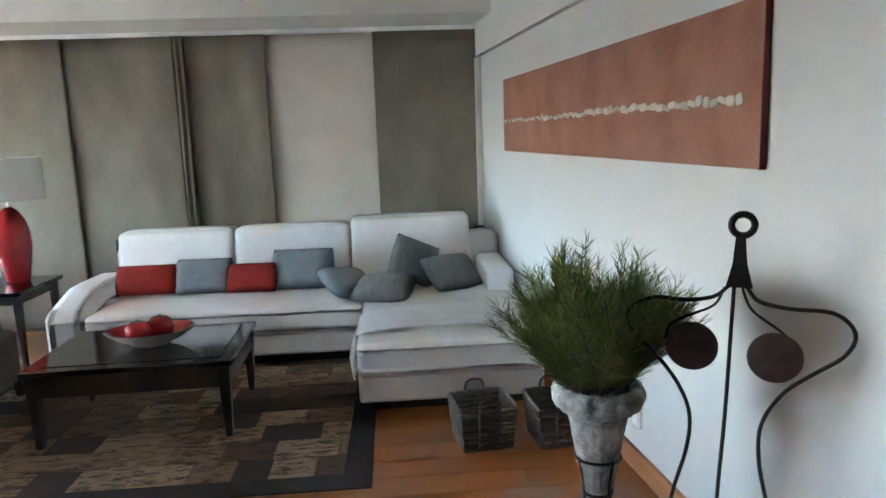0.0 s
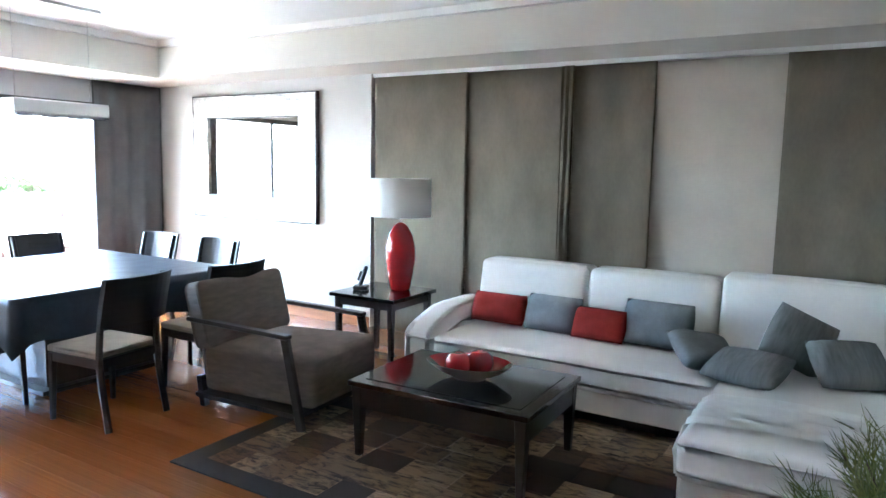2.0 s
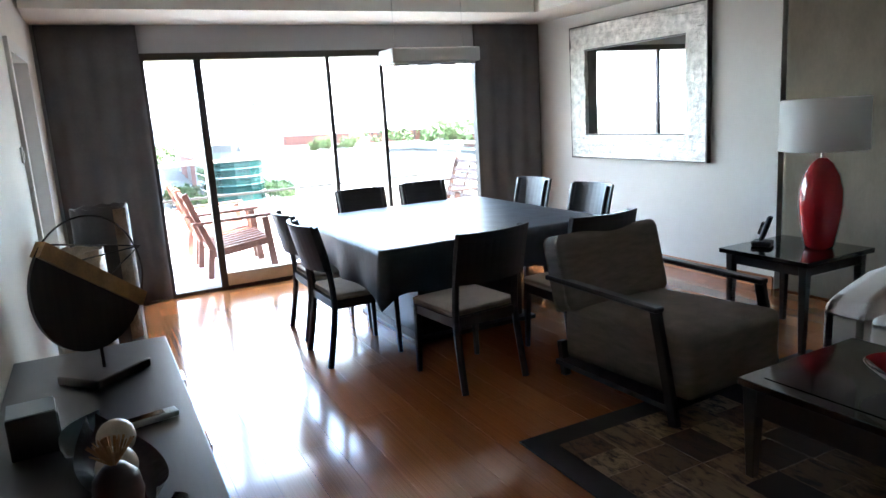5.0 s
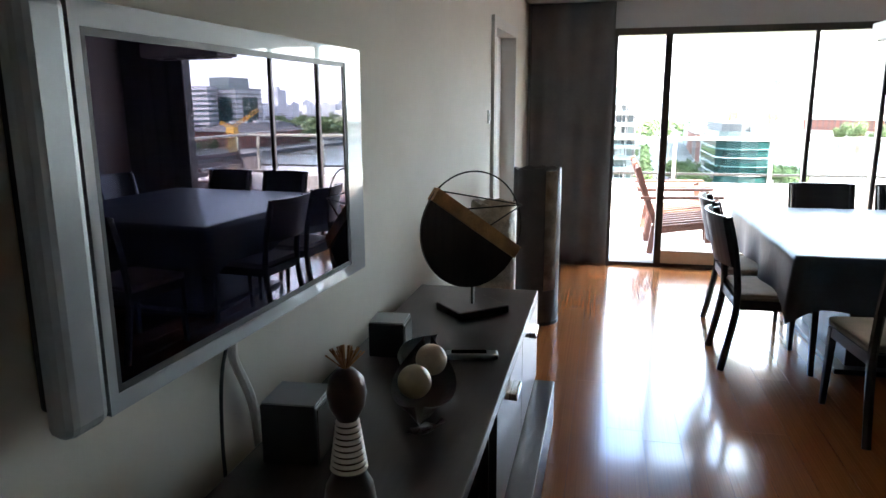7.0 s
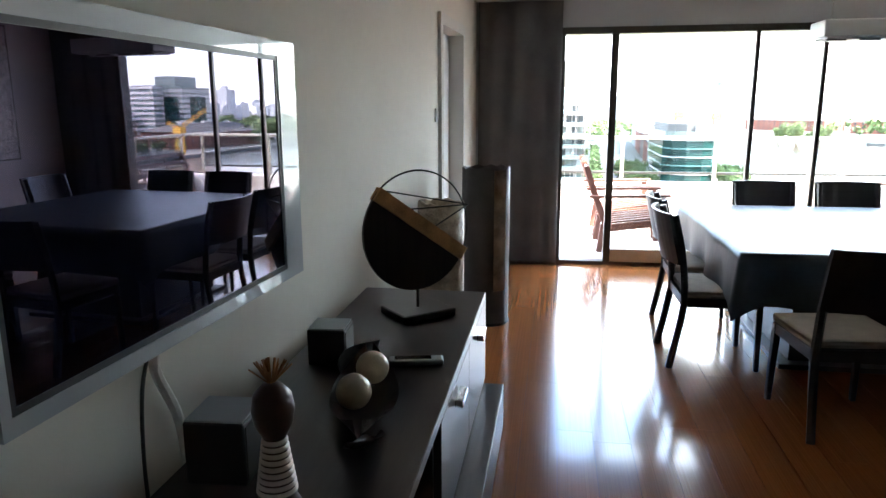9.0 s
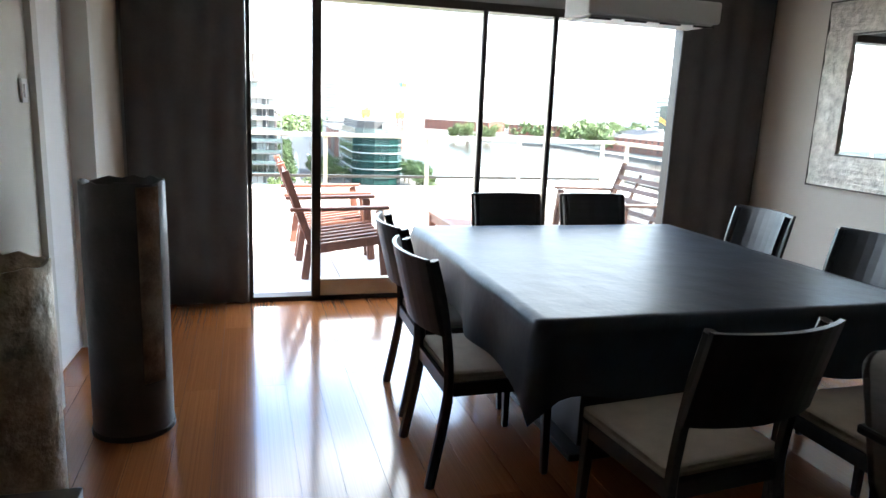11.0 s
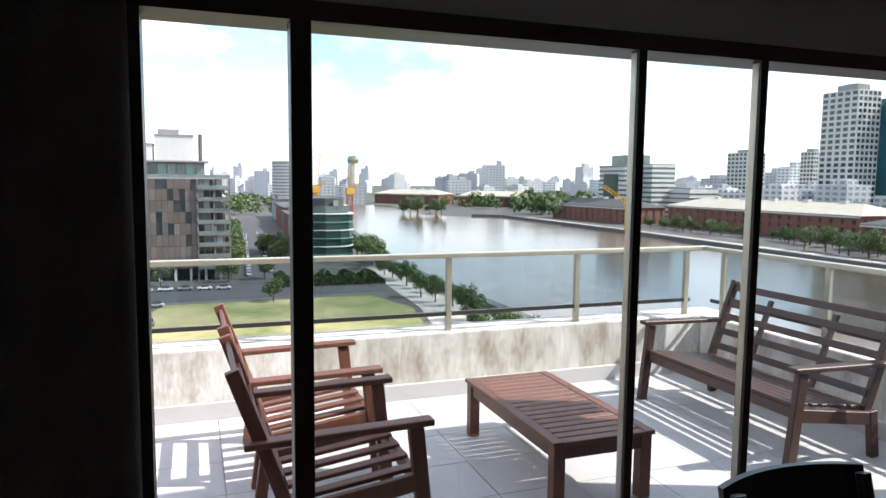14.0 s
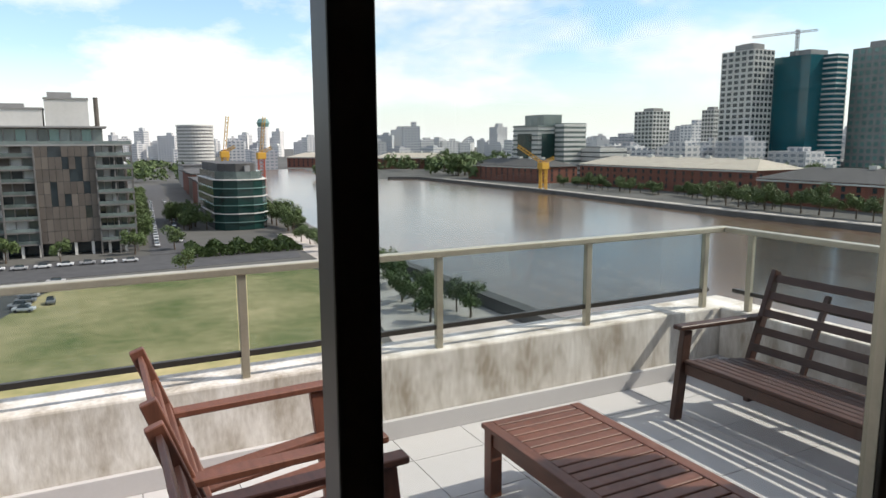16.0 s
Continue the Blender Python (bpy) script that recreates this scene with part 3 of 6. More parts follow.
def panel_curtain(name, a, b, material, label, fold=0.012, waves=3, z0=0.015, z1=2.395, thick=0.02):
    """A hanging cloth panel from a to b in plan, with soft folds."""
    bm = bmesh.new()
    a, b = Vector((*a, 0)), Vector((*b, 0))
    d = (b - a)
    nrm = Vector((-d.y, d.x, 0)).normalized()
    n, mz = 40, 12
    rows = []
    for side in (0, 1):
        g = []
        for i in range(n + 1):
            col = []
            for j in range(mz + 1):
                t = i / n
                z = z0 + (z1 - z0) * j / mz
                f = fold * math.sin(t * waves * 2 * math.pi + 0.5 * math.sin(j * 0.4)) * (1 - 0.3 * j / mz) + 0.004 * math.sin(17 * t + j)
                col.append(bm.verts.new(a + d * t + nrm * (f + side * thick) + Vector((0, 0, z))))
            g.append(col)
        rows.append(g)
    for s, g in enumerate(rows):
        for i in range(n):
            for j in range(mz):
                bm.faces.new((g[i][j], g[i + 1][j], g[i + 1][j + 1], g[i][j + 1]))
    for i in range(n):
        for j in (0, mz):
            bm.faces.new((rows[0][i][j], rows[0][i + 1][j], rows[1][i + 1][j], rows[1][i][j]))
    for j in range(mz):
        for i in (0, n):
            bm.faces.new((rows[0][i][j], rows[0][i][j + 1], rows[1][i][j + 1], rows[1][i][j]))
    bmesh.ops.recalc_face_normals(bm, faces=bm.faces)
    ob = part(name, bm, material, smooth=True)
    return tagged(ob, label, "curtain", "hanging curtain panels")


CG = "grey linen panel curtain hanging behind the sofa"
panel_curtain("panel_curtain", (-3.32, 5.76), (-2.33, 5.76), M_CURT, CG, 0.006, 1)
panel_curtain("panel_curtain", (-2.345, 5.79), (-1.44, 5.79), M_CURT, CG, 0.006, 1)
panel_curtain("panel_curtain", (-1.46, 5.75), (-1.36, 5.75), M_CURT, "narrow gathered fold of grey linen curtain", 0.02, 2)
panel_curtain("panel_curtain", (-1.37, 5.79), (-0.72, 5.79), M_CURT, CG, 0.008, 2)
panel_curtain("panel_curtain", (-0.78, 5.83), (0.22, 5.83), M_CREAM, "plain cream panel curtain between grey ones", 0.006, 1)
panel_curtain("panel_curtain", (0.17, 5.77), (1.03, 5.77), M_CURT, CG, 0.007, 1)
tr = bmesh.new()
box(tr, -3.34, 5.745, 2.395, 1.02, 5.85, 2.428, bev=0.003)
tagged(part("curtain_track", tr, M_TRACK), "pale aluminium multi-lane curtain track", "curtain track")
panel_curtain("window_curtain", (-6.44, 0.84), (-6.44, 1.60), M_CURTD, "dark grey heavy curtain drawn beside the terrace window", 0.018, 4, z1=2.42)
panel_curtain("window_curtain", (-6.40, 4.89), (-6.40, 5.72), M_CURTD, "dark grey heavy curtain drawn beside the terrace window", 0.018, 4, z1=2.42)

# pendant over the dining table
pd = thing("pendant_light", "white rectangular pendant light hung over the table", "pendant light", pose(-4.87, 3.60, 1.90, 0, 0, 90))
part("body", B(-0.38, -0.14, 0.02, 0.38, 0.14, 0.13, bev=0.012, seg=3), M_PLASTIC, pd)
part("diffuser", B(-0.35, -0.11, 0.008, 0.35, 0.11, 0.02, bev=0.003), M_WHITEP, pd)
for k in range(4):
    part("louvre", B(-0.30 + k * 0.2 - 0.06, -0.115, 0.0, -0.30 + k * 0.2 + 0.06, -0.105, 0.008), M_BLACK, pd)
for x in (-0.30, 0.30):
    part("cable", tube(bmesh.new(), [(x, 0, 0.13), (x, 0, CEIL - 1.90)], 0.0025, 6), M_CHROME, pd)
part("canopy", B(-0.40, -0.04, CEIL - 1.925, 0.40, 0.04, CEIL - 1.902, bev=0.004), M_PLASTIC, pd)

# mirror
mir = thing("wall_mirror", "large mirror in a wide distressed silver frame", "mirror")
x0, x1, z0, z1, w = -5.80, -4.01, 0.985, 2.285, 0.225
yb = 5.745
for nm, bx in (("frame_rail", (x0, z0, x1, z0 + w)), ("frame_rail", (x0, z1 - w, x1, z1)), ("frame_stile", (x0, z0 + w, x0 + w, z1 - w)), ("frame_stile", (x1 - w, z0 + w, x1, z1 - w))):
    fb = bmesh.new()
    fb = B(bx[0], yb - 0.05, bx[1], bx[2], yb - 0.004, bx[3])
    bmesh.ops.subdivide_edges(fb, edges=fb.edges[:], cuts=9, use_grid_fill=True)
    for v in fb.verts:
        if v.co.y < yb - 0.045:
            v.co.y += 0.012 * noise.noise(v.co * 7) + 0.006 * noise.noise(v.co * 23)
    part(nm, fb, M_MFRAME, mir)
eb = bmesh.new()
for bx in ((x0 - 0.012, z0 - 0.012, x1 + 0.012, z0), (x0 - 0.012, z1, x1 + 0.012, z1 + 0.012), (x0 - 0.012, z0, x0, z1), (x1, z0, x1 + 0.012, z1), (x0 + w, z0 + w, x1 - w, z0 + w + 0.012), (x0 + w, z1 - w - 0.012, x1 - w, z1 - w)):
    box(eb, bx[0], yb - 0.052, bx[1], bx[2], yb, bx[3])
part("edge_trim", eb, M_MEDGE, mir, "dark thin frame edging")
part("mirror_pane", B(x0 + w, yb - 0.03, z0 + w + 0.012, x1 - w, yb - 0.025, z1 - w - 0.012), M_MIRROR, mir)

# painting
ang = math.degrees(math.atan(0.091))
pm = pose(rwx(4.92) - 0.002, 4.92, 1.40, 0, 0, ang)
pnt = thing("painting", "long terracotta abstract canvas with a line of pale chips", "painting", pm)
PL = 3.09
cb = B(-0.022, -PL, 0, 0, 0, 0.51, bev=0.004)
part("canvas", cb, M_PAINT, pnt)
part("canvas_edge", B(-0.023, -PL - 0.003, -0.001, 0.0, -PL + 0.0, 0.511), M_PEDGE, pnt, "dark red painted canvas end")
chip = mesh_of("chip", B(-0.5, -0.5, -0.5, 0.5, 0.5, 0.5, bev=0.2, seg=1), M_FLAKE)
rnd = random.Random(4)
for k in range(62):
    y = -0.04 - k * (PL - 0.10) / 62
    s = 0.55 + 0.45 * k / 62
    piece("stone_chip", chip, pnt, Matrix.Translation((-0.025, y, 0.215 + rnd.uniform(-0.008, 0.008))) @ pose(0, 0, 0, rnd.uniform(-20, 20)) @ Matrix.Diagonal((0.012, rnd.uniform(0.03, 0.06), rnd.uniform(0.020, 0.040) * s, 1)))

# wall fittings
sw = thing("light_switch", "small white light switch beside the door", "switch")
part("plate", B(-4.735, twy(-4.69), 1.39, -4.665, twy(-4.69) + 0.012, 1.485, bev=0.003), M_PLASTIC, sw)
part("rocker", B(-4.72, twy(-4.69) + 0.012, 1.41, -4.68, twy(-4.69) + 0.018, 1.465, bev=0.002), M_PLASTIC, sw)
ol = thing("power_outlet", "white power outlet low on the wall", "outlet", pose(rwx(2.69), 2.69, 0.27, 0, 0, ang))
part("plate", B(-0.012, -0.04, -0.06, 0, 0.04, 0.06, bev=0.003), M_PLASTIC, ol)
part("socket", B(-0.016, -0.025, -0.03, -0.012, 0.025, 0.03), M_WHITEP, ol)

# ---- sofa corner ----
rug = thing("rug", "patchwork cowhide rug with a black border", "rug")
RX0, RX1, RY0, RY1 = -2.35, 0.14, 2.68, 4.75
rb = bmesh.new()
box(rb, RX0, RY0, 0.001, RX1, RY0 + 0.13, 0.010)
box(rb, RX0, RY1 - 0.13, 0.001, RX1, RY1, 0.010)
box(rb, RX0, RY0 + 0.13, 0.001, RX0 + 0.13, RY1 - 0.13, 0.010)
box(rb, RX1 - 0.13, RY0 + 0.13, 0.001, RX1, RY1 - 0.13, 0.010)
part("border", rb, M_RUGB, rug)
rnd = random.Random(2)
pb = mesh_of("hide_patch", B(-0.5, -0.5, -0.5, 0.5, 0.5, 0.5, bev=0.02, seg=1), M_HIDE)
ny = 9
pd = (RY1 - RY0 - 0.26) / ny
for j in range(ny):
    cuts = [RX0 + 0.13]
    while cuts[-1] < RX1 - 0.13 - 0.34:
        cuts.append(cuts[-1] + rnd.choice((0.17, 0.21, 0.26, 0.31)))
    cuts.append(RX1 - 0.13)
    for a, b in zip(cuts, cuts[1:]):
        piece("hide_patch", pb, rug, Matrix.Translation(((a + b) / 2, RY0 + 0.13 + (j + 0.5) * pd, 0.006)) @ pose(0, 0, 0, 0, 0, rnd.choice((0, 180))) @ Matrix.Diagonal((b - a - 0.003, pd - 0.003, 0.010 + rnd.uniform(0, 0.002), 1)))

sofa = thing("corner_sofa", "white leather corner sofa with a long chaise", "sofa")
part("base", B(-2.02, 4.40, 0.09, 0.05, 5.42, 0.335, bev=0.02), M_LEATHER, sofa, smooth=False)
part("chaise_base", B(0.055, 3.475, 0.075, 1.095, 5.42, 0.325, bev=0.02), M_LEATHER, sofa)
part("plinth", B(-1.95, 4.50, 0.012, 1.02, 5.38, 0.09), M_WENGE, sofa, "dark recessed plinth")
part("chaise_plinth", B(0.12, 3.55, 0.012, 1.04, 4.50, 0.075), M_WENGE, sofa)
part("seat_cushion", soft(-1.78, 4.36, 0.235, 0.045, 5.15, 0.43, 0.045, 0.02), M_LEATHER, sofa, smooth=True)
part("chaise_cushion", soft(0.05, 3.44, 0.225, 1.105, 5.15, 0.43, 0.045, 0.02), M_LEATHER, sofa, smooth=True)
ab = soft(-2.06, 4.38, 0.09, -1.76, 5.42, 0.55, 0.09, 0.02)
for v in ab.verts:
    v.co.z -= max(0, 4.75 - v.co.y) * 0.25 * (v.co.z / 0.55)
part("armrest", ab, M_LEATHER, sofa, smooth=True)
part("armrest", soft(0.92, 4.55, 0.40, 1.115, 5.40, 0.585, 0.028, 0.012), M_LEATHER, sofa, smooth=True)
part("backrest", soft(-1.86, 5.20, 0.25, 1.10, 5.46, 0.76, 0.05, 0.0), M_LEATHER, sofa, smooth=True)
for a, b, zt in ((-1.78, -0.93, 0.89), (-0.925, -0.06, 0.89), (-0.05, 0.86, 0.93)):
    cb = soft(a, 4.98, 0.42, b, 5.22, zt, 0.042, 0.008)
    for v in cb.verts:
        v.co.y += (v.co.z - 0.42) * 0.18
    part("back_cushion", cb, M_LEATHER, sofa, smooth=True)
sp = thing("small_speaker", "small black loudspeaker behind the sofa", "speaker", group="surround speakers")
part("body", B(-1.97, 5.50, 0.0, -1.89, 5.58, 0.78, bev=0.006), M_BLACK, sp)
part("grille", B(-1.965, 5.493, 0.66, -1.895, 5.50, 0.77), M_CHROME, sp)
copy_thing(sp, pose(2.93, 0.05, -0.02))


def pillow(w, d, h, m, material, label, seed):
    e = tagged(part("cushion", cushion(w, d, h, 0.55, 12, seed), material, smooth=True), label, "cushion", "scatter cushions on the sofa")
    e.matrix_basis = m
    return e


pillow(0.44, 0.22, 0.12, pose(-1.54, 4.90, 0.56, 68, 0, 0), M_RED, "small dark red rectangular cushion", 1)
pillow(0.42, 0.26, 0.14, pose(-1.12, 4.90, 0.57, 66, 0, -2), M_GREY, "plain grey rectangular cushion", 2)
pillow(0.38, 0.22, 0.12, pose(-0.77, 4.85, 0.55, 64, 0, -3), M_RED, "small dark red rectangular cushion", 3)
pillow(0.46, 0.30, 0.14, pose(-0.40, 4.90, 0.59, 68, 0, -2), M_GREY, "plain grey rectangular cushion", 4)
pillow(0.38, 0.32, 0.13, pose(-0.06, 4.62, 0.53, 24, 8, 40), M_GREY, "blue-grey square cushion lying flat", 5)
pillow(0.42, 0.36, 0.11, pose(0.20, 4.46, 0.515, 13, 0, -12), M_GREYG, "ribbed grey cushion lying on the chaise", 6)
pillow(0.36, 0.36, 0.13, pose(0.42, 4.84, 0.62, 52, 24, 6), M_GREYG, "ribbed grey cushion standing on its corner", 7)
pillow(0.40, 0.32, 0.13, pose(0.68, 4.66, 0.56, 36, 0, 26), M_GREYG, "grey cushion leaning against the armrest", 8)

# throw over the chaise
tb = bmesh.new()
prof = [(-0.012, 0.22), (-0.014, 0.34), (-0.005, 0.425), (0.05, 0.458), (0.35, 0.474), (0.70, 0.474), (0.98, 0.462), (1.045, 0.44), (1.068, 0.36)]
g0 = []
rnd = random.Random(7)
nyt = 18
for k in range(nyt + 1):
    y = 3.60 + 0.46 * k / nyt
    g0.append([tb.verts.new((0.05 + x + (0.0 if 0 < i < 8 else 0.006 * math.sin(k * 2)), y + 0.02 * math.sin(i * 1.7), z + 0.008 * math.sin(k * 1.3 + i))) for i, (x, z) in enumerate(prof)])
for a, b in zip(g0, g0[1:]):
    for i in range(len(prof) - 1):
        tb.faces.new((a[i], a[i + 1], b[i + 1], b[i]))
bmesh.ops.solidify(tb, geom=tb.faces[:], thickness=-0.014)
bmesh.ops.recalc_face_normals(tb, faces=tb.faces)
th = thing("throw_blanket", "white knitted throw with a fringed end over the chaise", "blanket")
part("blanket", tb, M_THROW, th, smooth=True)
fb = bmesh.new()
for k in range(60):
    y = 3.61 + 0.44 * rnd.random()
    l = rnd.uniform(0.07, 0.15)
    pts = [(0.036, y, 0.40 - 0.15 * rnd.random()), (0.020 - rnd.uniform(0, 0.02), y + rnd.uniform(-0.02, 0.02), 0.30), (0.020, y + rnd.uniform(-0.03, 0.03), 0.30 - l)]
    tube(fb, pts, 0.005, 5)
part("fringe", fb, M_THROW, th, "loose white tassels")

# coffee table
ctm = pose(-1.105, 3.64, 0.0, 0, 0, 1.5)
ct = thing("coffee_table", "low black polished coffee table on tapered legs", "coffee table", ctm)
part("tabletop", B(-0.52, -0.38, 0.405, 0.52, 0.38, 0.435, bev=0.004), M_WENGEG, ct)
part("inset_top", B(-0.45, -0.31, 0.4355, 0.45, 0.31, 0.438), M_WENGEG, ct)
for a in ((-0.49, -0.36, 0.29, 0.49, -0.335, 0.404), (-0.49, 0.335, 0.29, 0.49, 0.36, 0.404), (-0.50, -0.335, 0.29, -0.475, 0.335, 0.404), (0.475, -0.335, 0.29, 0.50, 0.335, 0.404)):
    part("apron", B(*a), M_WENGE, ct)


def tapered_leg(name, x, y, z0, z1, wt, wb, material, parent, dx=0.0, dy=0.0):
    bm = bmesh.new()
    r = bmesh.ops.create_cube(bm, size=1)
    for v in r["verts"]:
        w = wt if v.co.z > 0 else wb
        k = 0 if v.co.z > 0 else 1
        v.co = (x + v.co.x * w + k * dx, y + v.co.y * w + k * dy, z1 if v.co.z > 0 else z0)
    bmesh.ops.bevel(bm, geom=bm.edges[:], offset=0.003, segments=1, affect='EDGES')
    return part(name, bm, material, parent)


for sx in (-1, 1):
    for sy in (-1, 1):
        tapered_leg("leg", sx * 0.475, sy * 0.335, 0.012, 0.40, 0.062, 0.036, M_WENGE, ct)
bowl = thing("fruit_bowl", "shallow oval bowl, pale outside with red glaze inside", "bowl", pose(-1.09, 3.64, 0.438, 0, 0, 8))
lb = lathe(bmesh.new(), [(0, 0.0), (0.09, 0.0), (0.10, 0.012), (0.17, 0.04), (0.235, 0.085), (0.24, 0.09)], n=40)
for v in lb.verts:
    v.co.y *= 0.72
part("shell", lb, M_CERAM, bowl, smooth=True)
lb = lathe(bmesh.new(), [(0, 0.012), (0.09, 0.016), (0.165, 0.046), (0.230, 0.090), (0.238, 0.092)], n=40)
for v in lb.verts:
    v.co.y *= 0.72
part("glaze", lb, M_REDGLAZE, bowl, "shiny red glazed inside", smooth=True)
for k, (x, y, r) in enumerate(((-0.06, -0.015, 0.074), (0.045, 0.04, 0.078))):
    fbm = bmesh.new()
    bmesh.ops.create_uvsphere(fbm, u_segments=24, v_segments=14, radius=r)
    for v in fbm.verts:
        h = (v.co.x ** 2 + v.co.y ** 2) ** 0.5
        v.co.z = v.co.z * 0.92 - 0.018 * math.exp(-(h / 0.02) ** 2) * (1 if v.co.z > 0 else -1)
        v.co += Vector((x, y, r * 0.9 + 0.012))
    f = thing("ceramic_apple", "glossy red ceramic apple in the bowl", "ornament", bowl.matrix_basis, "red apples in the bowl")
    part("fruit", fbm, M_REDGLAZE, f, smooth=True)
    part("stem", tube(bmesh.new(), [(x, y, 1.75 * r), (x + 0.004, y, 1.75 * r + 0.025)], 0.003, 6), M_WENGE, f)

# side table and lamp
st = thing("side_table", "small square black side table beside the sofa", "side table", pose(-2.58, 4.90, 0))
part("tabletop", B(-0.31, -0.31, 0.545, 0.31, 0.31, 0.575, bev=0.004), M_WENGEG, st)
for a in ((-0.27, -0.27, 0.48, 0.27, -0.25, 0.545), (-0.27, 0.25, 0.48, 0.27, 0.27, 0.545), (-0.27, -0.25, 0.48, -0.25, 0.25, 0.545), (0.25, -0.25, 0.48, 0.27, 0.25, 0.545)):
    part("apron", B(*a), M_WENGE, st)
for sx in (-1, 1):
    for sy in (-1, 1):
        tapered_leg("leg", sx * 0.255, sy * 0.255, 0, 0.54, 0.05, 0.032, M_WENGE, st)
lamp = thing("table_lamp", "red glazed vase lamp with a white drum shade", "lamp", pose(-2.49, 5.0, 0.575))
part("base", lathe(bmesh.new(), [(0, 0), (0.075, 0), (0.085, 0.02), (0.105, 0.12), (0.125, 0.26), (0.122, 0.36), (0.10, 0.45), (0.06, 0.52), (0.03, 0.55), (0.0, 0.552)], n=40), M_REDGLAZE, lamp, "glossy red ceramic vase body", smooth=True)
part("stem", tube(bmesh.new(), [(0, 0, 0.54), (0, 0, 0.66)], 0.01, 10), M_CHROME, lamp)
sh = lathe(bmesh.new(), [(0.245, 0.60), (0.24, 0.90), (0.236, 0.90), (0.241, 0.60), (0.245, 0.60)], n=48)
part("shade", sh, M_SHADE, lamp, "white fabric drum shade", smooth=True)
sp_ = bmesh.new()
for k in range(3):
    a = k * 2 * math.pi / 3
    tube(sp_, [(0, 0, 0.655), (0.24 * math.cos(a), 0.24 * math.sin(a), 0.66)], 0.003, 6)
part("spider", sp_, M_CHROME, lamp)
ph = thing("telephone", "black cordless telephone standing in its cradle", "telephone", pose(-2.75, 4.82, 0.575, 0, 0, 25))
part("cradle", B(-0.06, -0.05, 0, 0.06, 0.05, 0.035, bev=0.01), M_BLACK, ph)
hb = beam(bmesh.new(), (-0.01, 0, 0.03), (0.045, 0.0, 0.19), 0.05, 0.028, bev=0.006)
part("handset", hb, M_BLACK, ph)
part("keypad", beam(bmesh.new(), (-0.014, 0, 0.075), (0.012, 0, 0.15), 0.036, 0.03), M_CHROME, ph)

# armchair facing the coffee table
ac2 = thing("armchair", "low taupe upholstered armchair with slim black wooden arms", "armchair", pose(-2.52, 3.72, 0, 0, 0, 3))
sb = soft(-0.40, -0.34, 0.105, 0.50, 0.34, 0.42, 0.05, 0.015)
for v in sb.verts:
    v.co.z += (v.co.x + 0.4) * 0.05 * (1 if v.co.z > 0.3 else 0.5)
part("seat", sb, M_TAUPE, ac2, smooth=True)
bk = soft(-0.09, -0.40, 0.0, 0.09, 0.37, 0.43, 0.05, 0.0)
bko = part("backrest", bk, M_TAUPE, ac2, smooth=True)
bko.matrix_basis = pose(-0.33, 0, 0.40, 0, -14, 0)
for sy in (-1, 1):
    y = sy * 0.385
    part("arm", beam(bmesh.new(), (-0.46, y, 0.585), (0.36, y, 0.565), 0.06, 0.028, bev=0.006), M_WENGE, ac2)
    part("front_leg", beam(bmesh.new(), (0.33, y, 0.56), (0.45, y, 0.012 if sy < 0 else 0.012), 0.035, 0.055, up=(1, 0, 0), bev=0.005), M_WENGE, ac2)
    part("rear_leg", beam(bmesh.new(), (-0.43, y * 0.85, 0.20), (-0.40, y * 0.85, 0.0), 0.045, 0.045, up=(1, 0, 0), bev=0.004), M_WENGE, ac2)
part("seat_rail", B(-0.42, -0.385, 0.075, 0.42, 0.385, 0.103), M_WENGE, ac2)
part("rear_upright", beam(bmesh.new(), (-0.46, -0.36, 0.585), (-0.46, 0.36, 0.585), 0.03, 0.028), M_WENGE, ac2)

# ---- dining corner ----
dt = thing("dining_table", "square dining table on a dark panel pedestal", "dining table", pose(-4.43, 3.37, 0))
HX, HY = 0.90, 0.835
part("tabletop", B(-HX, -HY, 0.715, HX, HY, 0.75, bev=0.004), M_WENGE, dt)
part("pedestal", B(-0.45, -0.42, 0.03, 0.45, 0.42, 0.715, bev=0.004), M_WENGE, dt)
part("foot_plate", B(-0.52, -0.49, 0, 0.52, 0.49, 0.03, bev=0.004), M_WENGE, dt)
tcb = bmesh.new()
npt = 36
top = [[tcb.verts.new((-HX - 0.012 + (2 * HX + 0.024) * i / npt, -HY - 0.012 + (2 * HY + 0.024) * j / npt, 0.757 + 0.002 * noise.noise(Vector((i * 0.4, j * 0.4, 0))))) for j in range(npt + 1)] for i in range(npt + 1)]
for i in range(npt):
    for j in range(npt):
        tcb.faces.new((top[i][j], top[i + 1][j], top[i + 1][j + 1], top[i][j + 1]))
loop = [top[i][0] for i in range(npt)] + [top[npt][j] for j in range(npt)] + [top[i][npt] for i in range(npt, 0, -1)] + [top[0][j] for j in range(npt, 0, -1)]
prev = loop
